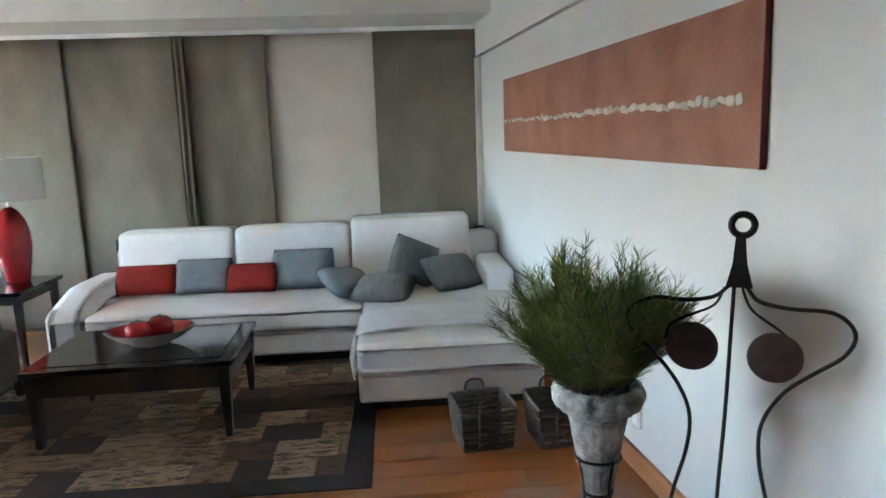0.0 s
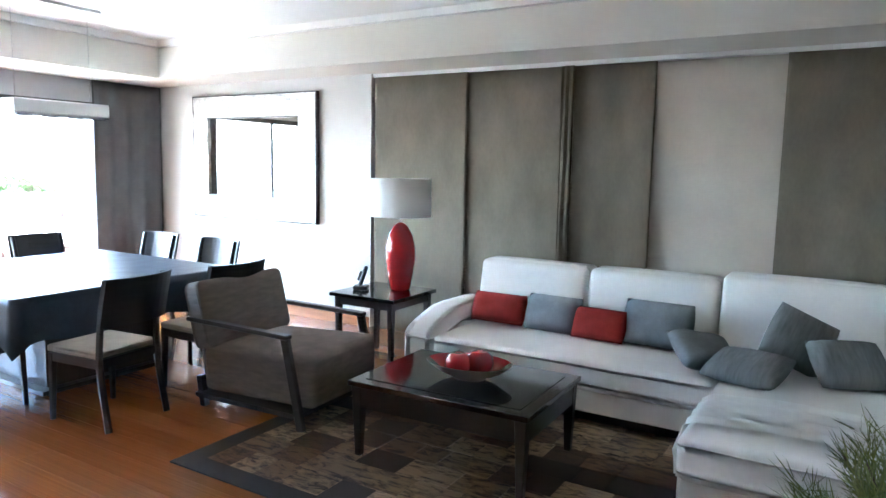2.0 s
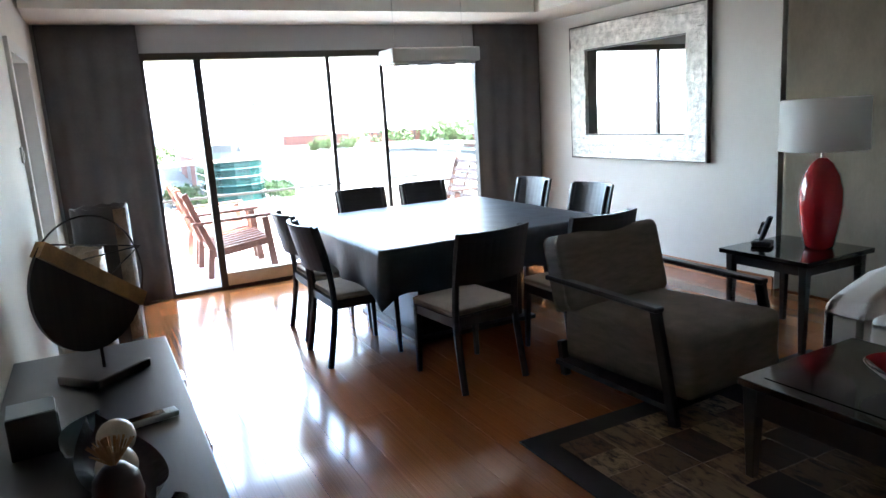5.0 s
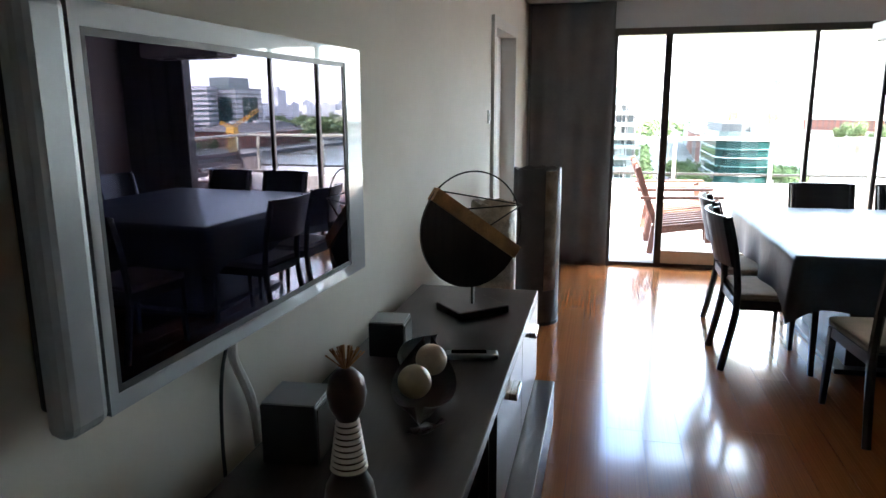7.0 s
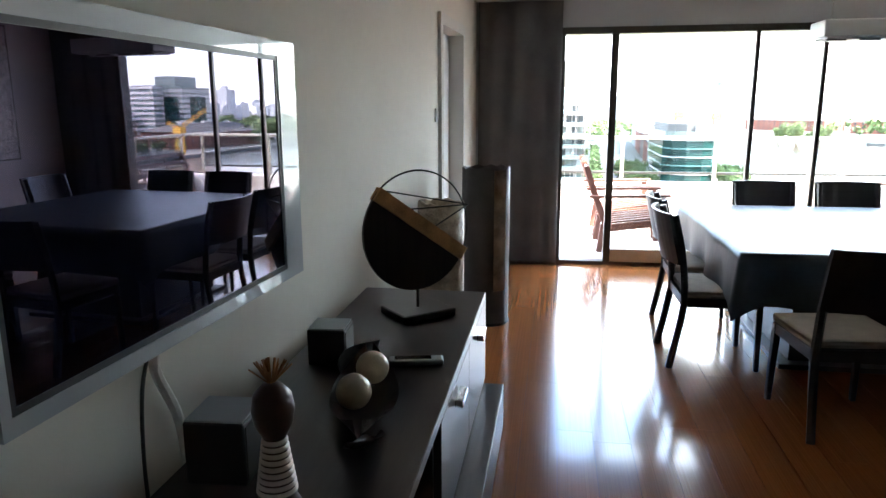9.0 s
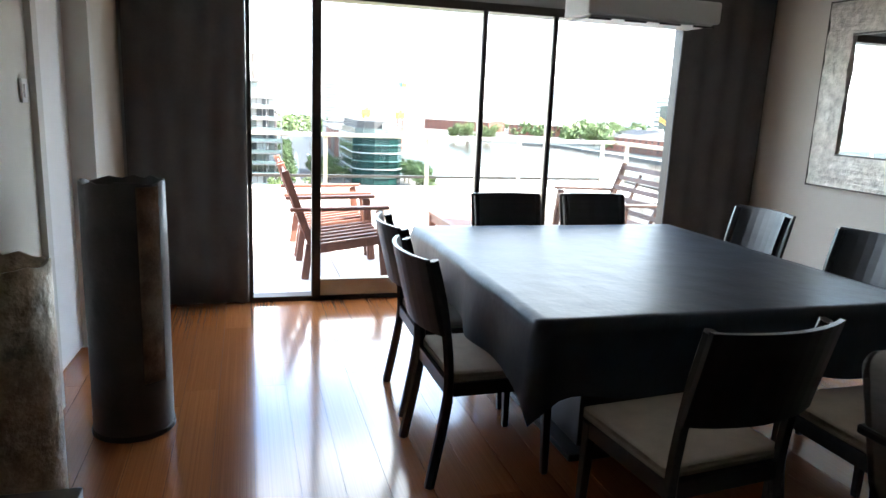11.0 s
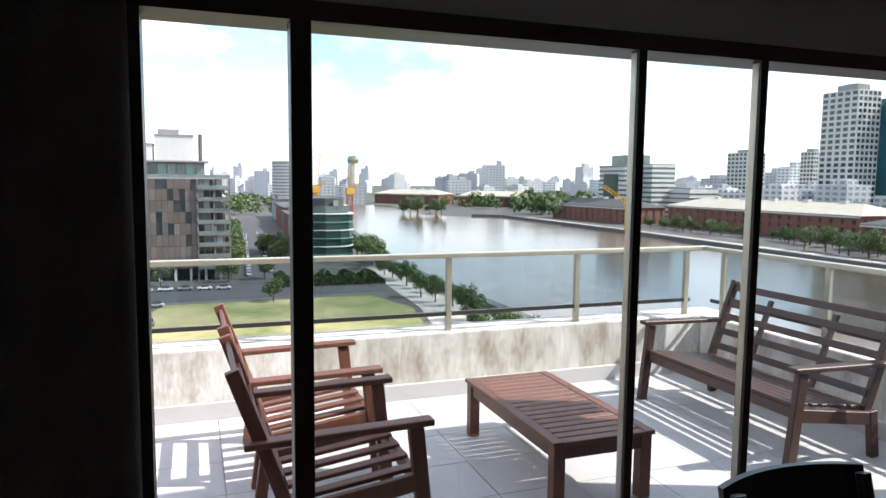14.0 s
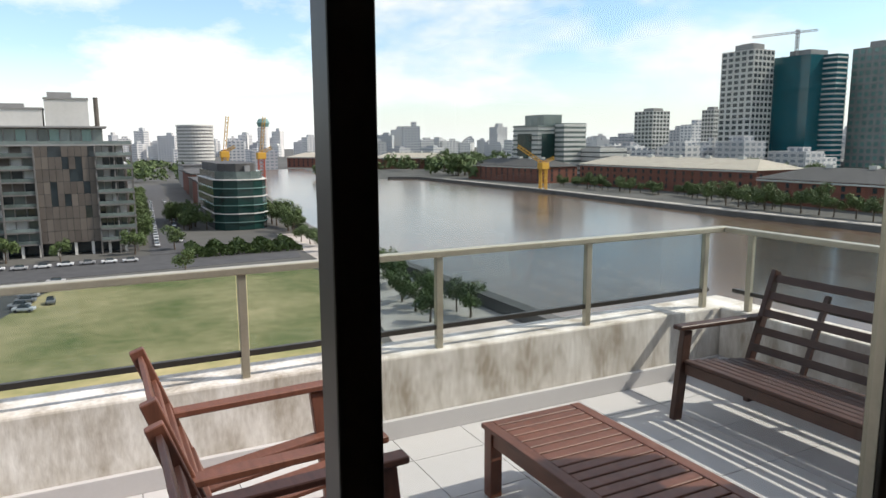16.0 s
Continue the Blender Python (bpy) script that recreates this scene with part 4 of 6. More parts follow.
for lev in range(1, 7):
    cur = []
    for k, v in enumerate(loop):
        s = lev / 6
        cx = abs(abs(v.co.x) / (HX + 0.012) * abs(v.co.y) / (HY + 0.012))
        wave = 0.018 * s * math.sin(k * 0.62) + 0.012 * s * math.sin(k * 0.27 + 1) + 0.05 * s * cx ** 8
        nx_ = (1 if v.co.x > HX else -1 if v.co.x < -HX else 0)
        ny_ = (1 if v.co.y > HY else -1 if v.co.y < -HY else 0)
        cur.append(tcb.verts.new((v.co.x + nx_ * (wave + 0.006), v.co.y + ny_ * (wave + 0.006), 0.757 - s * (0.27 + 0.02 * math.sin(k * 0.31) + 0.10 * cx ** 10))))
    n = len(loop)
    for k in range(n):
        tcb.faces.new((prev[k], cur[k], cur[(k + 1) % n], prev[(k + 1) % n]))
    prev = cur
bmesh.ops.recalc_face_normals(tcb, faces=tcb.faces)
tc_ = tagged(part("tablecloth", tcb, M_CLOTH, smooth=True), "dark blue-black satin tablecloth draped over the table", "tablecloth")
tc_.matrix_basis = pose(-4.43, 3.37, 0)

# one chair facing +y at the origin: back posts at y = -0.24
dc = thing("dining_chair", "black wooden dining chair with a beige padded seat", "chair", pose(-4.06, 2.52, 0, 0, 0, 1), "chairs round the dining table")
part("seat", soft(-0.225, -0.20, 0.425, 0.225, 0.235, 0.47, 0.02, 0.012), M_SEAT, dc, "beige padded seat", smooth=True)
fr = bmesh.new()
for a in ((-0.215, 0.19, 0.37, 0.215, 0.215, 0.424), (-0.215, -0.215, 0.37, 0.215, -0.19, 0.424), (-0.22, -0.19, 0.37, -0.195, 0.19, 0.424), (0.195, -0.19, 0.37, 0.22, 0.19, 0.424)):
    box(fr, *a)
part("seat_frame", fr, M_CHAIR, dc)
for sx in (-1, 1):
    tapered_leg("leg", sx * 0.205, 0.205, 0, 0.42, 0.038, 0.026, M_CHAIR, dc, sx * 0.01, 0.01)
    bp = bmesh.new()
    pts = smoothed([(sx * 0.215, -0.27, 0.0), (sx * 0.208, -0.215, 0.30), (sx * 0.205, -0.205, 0.46), (sx * 0.205, -0.235, 0.70), (sx * 0.208, -0.285, 0.90)], 4)
    tube(bp, pts, 0.021, 6)
    part("leg", bp, M_CHAIR, dc)
bk = bmesh.new()
n = 10
gr = []
for s in (0, 1):
    g = []
    for i in range(n + 1):
        u = i / n * 2 - 1
        cy = -0.055 * (1 - u * u)
        g.append([bk.verts.new((u * 0.235, -0.225 + cy - 0.012 - (0.018 if s else 0) - (z - 0.62) * 0.24, z)) for z in (0.62, 0.70, 0.80, 0.91)])
    gr.append(g)
for g in gr:
    for i in range(n):
        for j in range(3):
            bk.faces.new((g[i][j], g[i + 1][j], g[i + 1][j + 1], g[i][j + 1]))
for i in range(n):
    for j in (0, 3):
        bk.faces.new((gr[0][i][j], gr[0][i + 1][j], gr[1][i + 1][j], gr[1][i][j]))
for j in range(3):
    for i in (0, n):
        bk.faces.new((gr[0][i][j], gr[0][i][j + 1], gr[1][i][j + 1], gr[1][i][j]))
bmesh.ops.recalc_face_normals(bk, faces=bk.faces)
part("backrest", bk, M_CHAIR, dc, "curved black wooden backrest", smooth=False)
for x, y, r in ((-4.68, 2.56, -1), (-5.33, 3.20, -90), (-5.33, 3.81, -90), (-3.27, 2.93, 96), (-3.22, 3.68, 90), (-4.95, 4.30, 180), (-4.15, 4.30, 180)):
    copy_thing(dc, pose(x, y, 0, 0, 0, r))

# ---- television wall ----
tv = thing("television", "large wall-mounted flat television with a silver frame", "television", pose(-0.685, twy(-0.685) + 0.125, 0, 0, 0, SKEW))
TX0, TX1, TZ0, TZ1 = -1.345, 0.0, 0.965, 1.70
sx0, sx1, sz0, sz1 = -1.225, -0.128, 1.0, 1.655
part("housing", B(TX0 + 0.03, -0.085, TZ0 + 0.03, TX1 - 0.03, -0.03, TZ1 - 0.03, bev=0.01), M_BLACK, tv)
fb = bmesh.new()
for a in ((TX0, TZ0, TX1 - 0.105, sz0), (TX0, sz1, TX1 - 0.105, TZ1), (TX0, sz0, sx0, sz1), (sx1, sz0, TX1 - 0.105, sz1)):
    box(fb, a[0], -0.04, a[1], a[2], 0.0, a[3])
part("frame", fb, M_TVGLASS, tv, "glass-fronted silver surround")
bz = bmesh.new()
for a in ((sx0, sz0, sx1, sz0 + 0.014), (sx0, sz1 - 0.014, sx1, sz1), (sx0, sz0 + 0.014, sx0 + 0.014, sz1 - 0.014), (sx1 - 0.014, sz0 + 0.014, sx1, sz1 - 0.014)):
    box(bz, a[0], -0.0058, a[1], a[2], -0.003, a[3])
part("bezel", bz, M_BLACK, tv, "thin black inner bezel")
part("speaker_column", B(TX1 - 0.103, -0.05, TZ0 - 0.005, TX1, 0.008, TZ1 + 0.005, bev=0.024, seg=3), M_TVF, tv, "rounded silver speaker column")
part("screen", B(sx0, -0.03, sz0, sx1, -0.006, sz1), M_SCREEN, tv, "glossy black glass screen")
part("mount", B(-0.9, -0.123, 1.18, -0.45, -0.085, 1.48), M_IRON, tv)
part("cable", tube(bmesh.new(), smoothed([(-0.62, -0.06, 0.98), (-0.64, -0.092, 0.88), (-0.73, -0.098, 0.70), (-0.76, -0.098, 0.45)]), 0.014), M_CABLE, tv, "pale cable conduit down the wall")
part("cable", tube(bmesh.new(), smoothed([(-0.60, -0.06, 0.98), (-0.59, -0.095, 0.85), (-0.57, -0.095, 0.65), (-0.58, -0.095, 0.45)]), 0.005), M_BLACK, tv)

con = thing("media_console", "long low dark wooden media console with chrome handles", "console")
CX0, CX1, CY1, CZ = -2.90, -0.62, 1.27, 0.675
part("top", B(CX0, 0.71, CZ - 0.035, CX1, CY1, CZ, bev=0.003), M_WENGE, con)
part("back_panel", B(CX0, 0.71, 0.08, CX1, 0.728, CZ - 0.035), M_WENGE, con)
for x in (CX0, -1.66, -1.10, CX1 - 0.025):
    part("side_panel", B(x, 0.728, 0.08, x + 0.025, CY1 - 0.025, CZ - 0.035), M_WENGE, con)
part("bottom_panel", B(CX0 + 0.025, 0.728, 0.08, CX1 - 0.025, CY1 - 0.025, 0.10), M_WENGE, con)
for a, b in ((-2.90, -2.285), (-2.28, -1.64)):
    d = part("door", B(a, CY1 - 0.024, 0.26, b, CY1, CZ - 0.038, bev=0.002), M_WENGE, con)
    cx = (a + b) / 2
    h = bmesh.new()
    box(h, cx - 0.06, CY1 + 0.001, CZ - 0.11, cx + 0.06, CY1 + 0.028, CZ - 0.085, bev=0.003)
    part("handle", h, M_CHROME, d, "brushed chrome bar handle")
part("drawer", B(-2.86, 0.90, 0.04, -1.20, 1.36, 0.25, bev=0.003), M_WENGE, con, "low projecting base drawer")
part("shelf", B(-1.635, 0.73, 0.36, -1.10, 1.22, 0.38), M_WENGE, con)
part("plinth", B(-2.8, 0.86, 0.0, -0.7, 1.30, 0.04), M_WENGE, con)
dv = thing("set_top_box", "black set-top box inside the console", "media player", pose(-1.36, 1.02, 0.38))
part("body", B(-0.18, -0.13, 0.0, 0.18, 0.13, 0.055, bev=0.004), M_BLACK, dv)
part("display", B(-0.08, 0.131, 0.015, 0.08, 0.134, 0.04), M_CHROME, dv)

ds = thing("disc_sculpture", "disc sculpture, black half disc with gilded edge and wire ring", "sculpture", pose(-2.52, 1.03, CZ, 0, 0, 42))
part("foot", B(-0.10, -0.12, 0, 0.10, 0.12, 0.032, bev=0.006), M_WENGE, ds)
part("pin", tube(bmesh.new(), [(0, 0, 0.03), (0, 0, 0.12)], 0.006), M_IRON, ds)
R, HC = 0.240, 0.345
TA = radians(-35)
hd = bmesh.new()
n = 28
arc = [(R * math.cos(TA - math.pi * k / n), R * math.sin(TA - math.pi * k / n)) for k in range(n + 1)]
fa = [hd.verts.new((0.007, y, HC + z)) for y, z in arc]
ba_ = [hd.verts.new((-0.007, y, HC + z)) for y, z in arc]
hd.faces.new(fa)
hd.faces.new(ba_[::-1])
for k in range(n + 1):
    hd.faces.new((fa[k], fa[(k + 1) % (n + 1)], ba_[(k + 1) % (n + 1)], ba_[k]))
bmesh.ops.recalc_face_normals(hd, faces=hd.faces)
part("half_disc", hd, M_WENGE, ds)
d1 = Vector((0, math.cos(TA), math.sin(TA)))
nn = Vector((0, -math.sin(TA), math.cos(TA)))
c = Vector((0, 0, HC))
part("gilded_bar", beam(bmesh.new(), c - d1 * R + nn * 0.028, c + d1 * R + nn * 0.028, 0.044, 0.055, up=nn), M_GOLDW, ds, "rough gilded wooden bar")
part("ring", tube(bmesh.new(), [(0, R * math.cos(TA + math.pi * k / 24), HC + R * math.sin(TA + math.pi * k / 24)) for k in range(25)], 0.0035, 6), M_IRON, ds)
tip = c + d1 * R * math.cos(radians(75)) + nn * R * math.sin(radians(75))
for f in (-0.95, -0.35, 0.25):
    part("wire", tube(bmesh.new(), [c + d1 * R * f + nn * 0.05, tip + d1 * 0.09 - nn * 0.02], 0.003, 6), M_IRON, ds)

rem = thing("remote_control", "silver remote control on the console", "remote", pose(-1.98, 1.13, CZ, 0, 0, 12))
part("body", B(-0.025, -0.09, 0, 0.025, 0.09, 0.02, bev=0.006), M_TVF, rem)
part("buttons", B(-0.016, -0.07, 0.02, 0.016, 0.05, 0.022), M_CHROME, rem)
for x, y, s, h in ((-1.25, 0.83, 0.14, 0.15), (-1.98, 0.84, 0.125, 0.12)):
    b = thing("cube_speaker", "small grey-topped black cube loudspeaker", "speaker", pose(x, y, CZ, 0, 0, 4), "cube speakers")
    part("body", B(-s / 2, -s / 2, 0, s / 2, s / 2, h, bev=0.005), M_BLACK, b)
    part("top_panel", B(-s / 2 + 0.004, -s / 2 + 0.004, h, s / 2 - 0.004, s / 2 - 0.004, h + 0.004), M_TVF, b)
    part("grille", B(-s / 2 + 0.008, s / 2, 0.01, s / 2 - 0.008, s / 2 + 0.003, h - 0.01), M_MEDGE, b)
tray = thing("leaf_tray", "boat-shaped dark wooden tray with leaf tips", "tray", pose(-1.66, 1.045, CZ, 0, 0, 12))
tb = bmesh.new()
rows = []
for i in range(17):
    u = i / 16 * 2 - 1
    w = 0.085 * (1 - abs(u) ** 2.2) + 0.012
    lift = 0.02 + 0.05 * abs(u) ** 3
    rows.append([tb.verts.new((u * 0.28, v * w, lift * (0.4 + 0.6 * v * v) + 0.012 * v * v)) for v in (-1, -0.5, 0, 0.5, 1)])
for a, b in zip(rows, rows[1:]):
    for j in range(4):
        tb.faces.new((a[j], b[j], b[j + 1], a[j + 1]))
bmesh.ops.solidify(tb, geom=tb.faces[:], thickness=0.008)
part("boat", tb, M_DOLLW, tray, smooth=True)
for m_, mt in ((pose(-0.20, -0.09, 0.012, 35, 0, 150), M_TVF), (pose(0.25, 0.04, 0.02, 20, 0, -10), M_DOLLW)):
    lb = bmesh.new()
    n = 8
    a_ = [[lb.verts.new((0.17 * i / n, v * 0.05 * math.sin(math.pi * min(1, 0.15 + 0.85 * i / n)), 0.06 * (i / n) ** 2 + 0.015 * abs(v))) for v in (-1, 0, 1)] for i in range(n + 1)]
    for p, q in zip(a_, a_[1:]):
        for j in range(2):
            lb.faces.new((p[j], q[j], q[j + 1], p[j + 1]))
    bmesh.ops.solidify(lb, geom=lb.faces[:], thickness=0.004)
    o = part("leaf", lb, mt, tray, smooth=True)
    o.matrix_basis = m_
for x, y in ((-1.75, 1.045), (-1.57, 1.04)):
    sbm = bmesh.new()
    bmesh.ops.create_uvsphere(sbm, u_segments=28, v_segments=16, radius=0.049)
    o = tagged(part("decorative_ball", sbm, M_BONE, smooth=True), "polished ivory-coloured ball resting in the tray", "ball", "balls in the tray")
    o.matrix_basis = pose(x, y, CZ + 0.072)
# carved bird-like ornament, one plain mesh
fg = bmesh.new()
prof = [(0, 0), (0.052, 0), (0.056, 0.03), (0.05, 0.07), (0.034, 0.10)]
for k in range(9):
    z = 0.105 + k * 0.0125
    r = 0.036 - k * 0.0018
    prof += [(r, z), (r + 0.004, z + 0.004), (r + 0.004, z + 0.008), (r, z + 0.0115)]
prof += [(0.024, 0.222), (0.036, 0.245), (0.041, 0.275), (0.036, 0.305), (0.018, 0.325), (0, 0.328)]
lathe(fg, prof, n=24)
fo = tagged(part("carved_ornament", fg, M_DOLLW, smooth=True), "dark carved wooden ornament with ringed white neck and straw tuft", "ornament")
fo.data.materials.append(M_CERAM)
fo.data.materials.append(M_STRAW)
for p in fo.data.polygons:
    if 0.103 < p.center.z < 0.215 and (p.center.x ** 2 + p.center.y ** 2) ** 0.5 > 0.036 - (p.center.z - 0.105) / 0.0125 * 0.0018 + 0.0026:
        p.material_index = 1
fo.matrix_basis = pose(-1.02, 1.05, CZ)
tf = bmesh.new()
rnd = random.Random(3)
for k in range(50):
    a, b = rnd.uniform(0, 6.28), rnd.uniform(0.2, 1.2)
    tube(tf, [(0, 0, 0.322), (0.02 * math.cos(a) * b, 0.02 * math.sin(a) * b, 0.345), (0.034 * math.cos(a) * b, 0.034 * math.sin(a) * b, 0.36 + 0.015 * (1.2 - b))], 0.0016, 3)
o = part("straw_tuft", tf, M_STRAW, fo)

for nm, x, y, r, h, mt, lab in (("floor_vase", -4.60, 1.10, 0.165, 1.09, M_DKTUBE, "tall dark cylindrical floor vase with torn rim"), ("floor_vase", -3.50, 0.965, 0.125, 1.0, M_BARK, "hammered bronze cylindrical floor vase")):
    e = thing(nm, lab, "vase", pose(x, y, 0), "tall cylinders by the console")
    vb = bmesh.new()
    n = 40
    rings = []
    for rr, z in ((r, 0), (r, h * 0.3), (r * 1.01, h * 0.7), (r, h), (r - 0.012, h), (r - 0.012, 0.05)):
        rings.append([vb.verts.new((rr * math.cos(2 * math.pi * i / n), rr * math.sin(2 * math.pi * i / n), z + (0.018 * noise.noise(Vector((i * 0.5, x, 0))) if z > h * 0.9 else 0))) for i in range(n)])
    for a, b in zip(rings, rings[1:]):
        for i in range(n):
            vb.faces.new((a[i], a[(i + 1) % n], b[(i + 1) % n], b[i]))
    vb.faces.new(rings[-1])
    bmesh.ops.recalc_face_normals(vb, faces=vb.faces)
    part("body", vb, mt, e, smooth=True)
    part("foot", lathe(bmesh.new(), [(0, 0.0), (r + 0.006, 0.0), (r + 0.006, 0.02), (r, 0.022)], n=32), M_IRON, e)
    if mt is M_DKTUBE:
        sbm = bmesh.new()
        g = [[sbm.verts.new(((r + 0.003) * math.cos(a), (r + 0.003) * math.sin(a), z)) for z in (0.25, 0.5, 0.8, h - 0.01)] for a in [radians(25 + 5 * k) for k in range(8)]]
        for p, q in zip(g, g[1:]):
            for j in range(3):
                sbm.faces.new((p[j], q[j], q[j + 1], p[j + 1]))
        bmesh.ops.solidify(sbm, geom=sbm.faces[:], thickness=0.003)
        part("bronze_strip", sbm, M_BARK, e, "pale hammered strip", smooth=True)

# ---- plant, sculpture and baskets by the painting wall ----
urn = thing("stone_urn", "weathered carved stone urn with a rolled rim", "urn", pose(0.895, 1.80, 0.231) @ Matrix.Scale(0.85, 4))
def weathered(bm, flute, depth):
    for v in bm.verts:
        a = math.atan2(v.co.y, v.co.x)
        k = 1 + flute * math.cos(a * 18) + depth * noise.noise(Vector((math.cos(a) * 3, math.sin(a) * 3, v.co.z * 14)))
        v.co.x *= k
        v.co.y *= k
    return bm


part("bowl", weathered(lathe(bmesh.new(), [(0, 0.16), (0.028, 0.155), (0.042, 0.20), (0.060, 0.28), (0.072, 0.33), (0.080, 0.338), (0.080, 0.352), (0.078, 0.36), (0.090, 0.43), (0.102, 0.50), (0.112, 0.535), (0.10, 0.54), (0.09, 0.50), (0, 0.48)], n=72), 0.018, 0.06), M_STONE, urn, smooth=True)
part("rim", weathered(lathe(bmesh.new(), [(0.100, 0.535), (0.118, 0.536), (0.148, 0.556), (0.163, 0.585), (0.164, 0.605), (0.156, 0.630), (0.140, 0.640), (0.120, 0.625), (0.105, 0.58), (0.100, 0.535)], n=108), 0.030, 0.02), M_STONE, urn, "carved egg-and-dart rolled rim", smooth=True)
part("finial", weathered(lathe(bmesh.new(), [(0, 0.07), (0.02, 0.07), (0.035, 0.10), (0.030, 0.13), (0.026, 0.155), (0, 0.158)], n=40), 0.0, 0.05), M_STONE, urn, "small stone knob under the bowl", smooth=True)
us = thing("urn_stand", "wrought iron tripod stand holding the urn", "plant stand", pose(0.895, 1.80, 0.231) @ Matrix.Scale(0.85, 4))
for z, r in ((0.36, 0.076), (0.22, 0.048)):
    part("hoop", tube(bmesh.new(), [((r + 0.006) * math.cos(k * math.pi / 16), (r + 0.006) * math.sin(k * math.pi / 16), z) for k in range(32)], 0.006, 6, True), M_IRON, us)
for k in range(4):
    a = k * math.pi / 2 + 0.4
    part("leg", tube(bmesh.new(), smoothed([(0.086 * math.cos(a), 0.086 * math.sin(a), 0.37), (0.062 * math.cos(a), 0.062 * math.sin(a), 0.22), (0.075 * math.cos(a), 0.075 * math.sin(a), 0.0), (0.15 * math.cos(a), 0.15 * math.sin(a), -0.265)]), 0.006, 6), M_IRON, us)
pl = thing("potted_plant", "bushy fine-leaved green plant filling the urn", "plant", pose(0.887, 1.80, 0.741) @ Matrix.Scale(0.85, 4))
rnd = random.Random(11)
stem, leaf = bmesh.new(), None
verts, faces = [], []


def sprig(p, d, s):
    side = d.cross(Vector((rnd.uniform(-1, 1), rnd.uniform(-1, 1), rnd.uniform(-1, 1)))).normalized() * s * 0.028
    i = len(verts)
    verts.extend([p - side, p + side, p + d * s * 0.6 + side * 0.9, p + d * s])
    faces.append((i, i + 1, i + 2, i + 3))


for k in range(250):
    a = rnd.uniform(0, 2 * math.pi)
    tilt = rnd.uniform(0, 1) ** 0.65 * 0.86
    L = rnd.uniform(0.30, 0.51) * (1.06 - 0.24 * tilt)
    d0 = Vector((math.cos(a) * math.sin(tilt), math.sin(a) * math.sin(tilt), math.cos(tilt)))
    p = Vector((math.cos(a) * 0.07 * rnd.random(), math.sin(a) * 0.07 * rnd.random(), 0.0))
    pts = [p]
    for j in range(7):
        d0 = (d0 + Vector((rnd.uniform(-0.1, 0.1), rnd.uniform(-0.1, 0.1), rnd.uniform(-0.02, 0.07)))).normalized()
        p = p + d0 * L / 7
        pts.append(p)
        if j > 0:
            for q in range(20):
                dd = (d0 * rnd.uniform(0.6, 1.2) + Vector((rnd.uniform(-0.8, 0.8), rnd.uniform(-0.8, 0.8), rnd.uniform(-0.5, 0.8)))).normalized()
                base = p - d0 * L / 7 * rnd.random()
                sprig(base, dd, rnd.uniform(0.03, 0.06))
                sprig(base + dd * 0.03, (dd + Vector((rnd.uniform(-0.6, 0.6), rnd.uniform(-0.6, 0.6), 0.1))).normalized(), rnd.uniform(0.03, 0.06))
    if k % 3 == 0:
        tube(stem, pts, 0.0022, 4)
part("stem", stem, M_TRUNK, pl)["kind"] = "stuff"
lm = bpy.data.meshes.new("foliage")
lm.from_pydata(verts, [], faces)
lm.materials.append(M_PLANT)
lo = new("foliage", lm)
lo.parent = pl
lo["kind"] = "stuff"

wa = pose(1.209, 1.532, -0.108, 0, 0, -27.6) @ Matrix.Scale(1.07, 4)
wire = tagged(new("wire_torso", None), "black iron wire torso sculpture with two round plates", "sculpture")
wire.matrix_basis = wa
Z0 = 1.30


def U(px, py):
    return ((px - 1312) * 0.00136 - 0.02, 0, Z0 - (py - 396) * 0.00160)


part("neck_ring", tube(bmesh.new(), [(0.026 * math.cos(k * math.pi / 14) - 0.010, 0, Z0 - 0.003 + 0.026 * math.sin(k * math.pi / 14)) for k in range(28)], 0.0088, 8, True), M_IRON, wire)
nk = bmesh.new()
for a, b, w0, w1 in ((Z0 - 0.03, Z0 - 0.10, 0.022, 0.034), (Z0 - 0.10, Z0 - 0.158, 0.034, 0.062)):
    vs = [nk.verts.new((-0.014 + sx * w / 2, sy * 0.007, z)) for z, w in ((a, w0), (b, w1)) for sx, sy in ((-1, -1), (1, -1), (1, 1), (-1, 1))]
    for q in ((0, 1, 2, 3), (7, 6, 5, 4), (0, 4, 5, 1), (1, 5, 6, 2), (2, 6, 7, 3), (3, 7, 4, 0)):
        nk.faces.new([vs[i] for i in q])
part("neck", nk, M_IRON, wire)
for nm, pts, r in (
        ("outline_wire", ((1330, 494), (1350, 515), (1400, 524), (1470, 527), (1503, 555), (1490, 590), (1440, 625), (1395, 660), (1362, 715), (1362, 780), (1378, 850), (1390, 940), (1380, 1100), (1340, 1145)), 0.0052),
        ("outline_wire", ((1298, 494), (1275, 511), (1230, 519), (1165, 519), (1120, 545), (1130, 580), (1170, 610), (1215, 660), (1237, 710), (1233, 770), (1210, 850), (1196, 940), (1215, 1100), (1265, 1145)), 0.0052),
        ("inner_wire", ((1322, 496), (1340, 530), (1390, 562), (1418, 590), (1420, 610)), 0.0035),
        ("inner_wire", ((1292, 496), (1275, 525), (1230, 545), (1200, 560), (1190, 585)), 0.0035),
        ("centre_rod", ((1308, 494), (1300, 700), (1290, 880), (1290, 1145)), 0.0052)):
    part(nm, tube(bmesh.new(), smoothed([U(*p) for p in pts]), r, 8), M_IRON, wire)
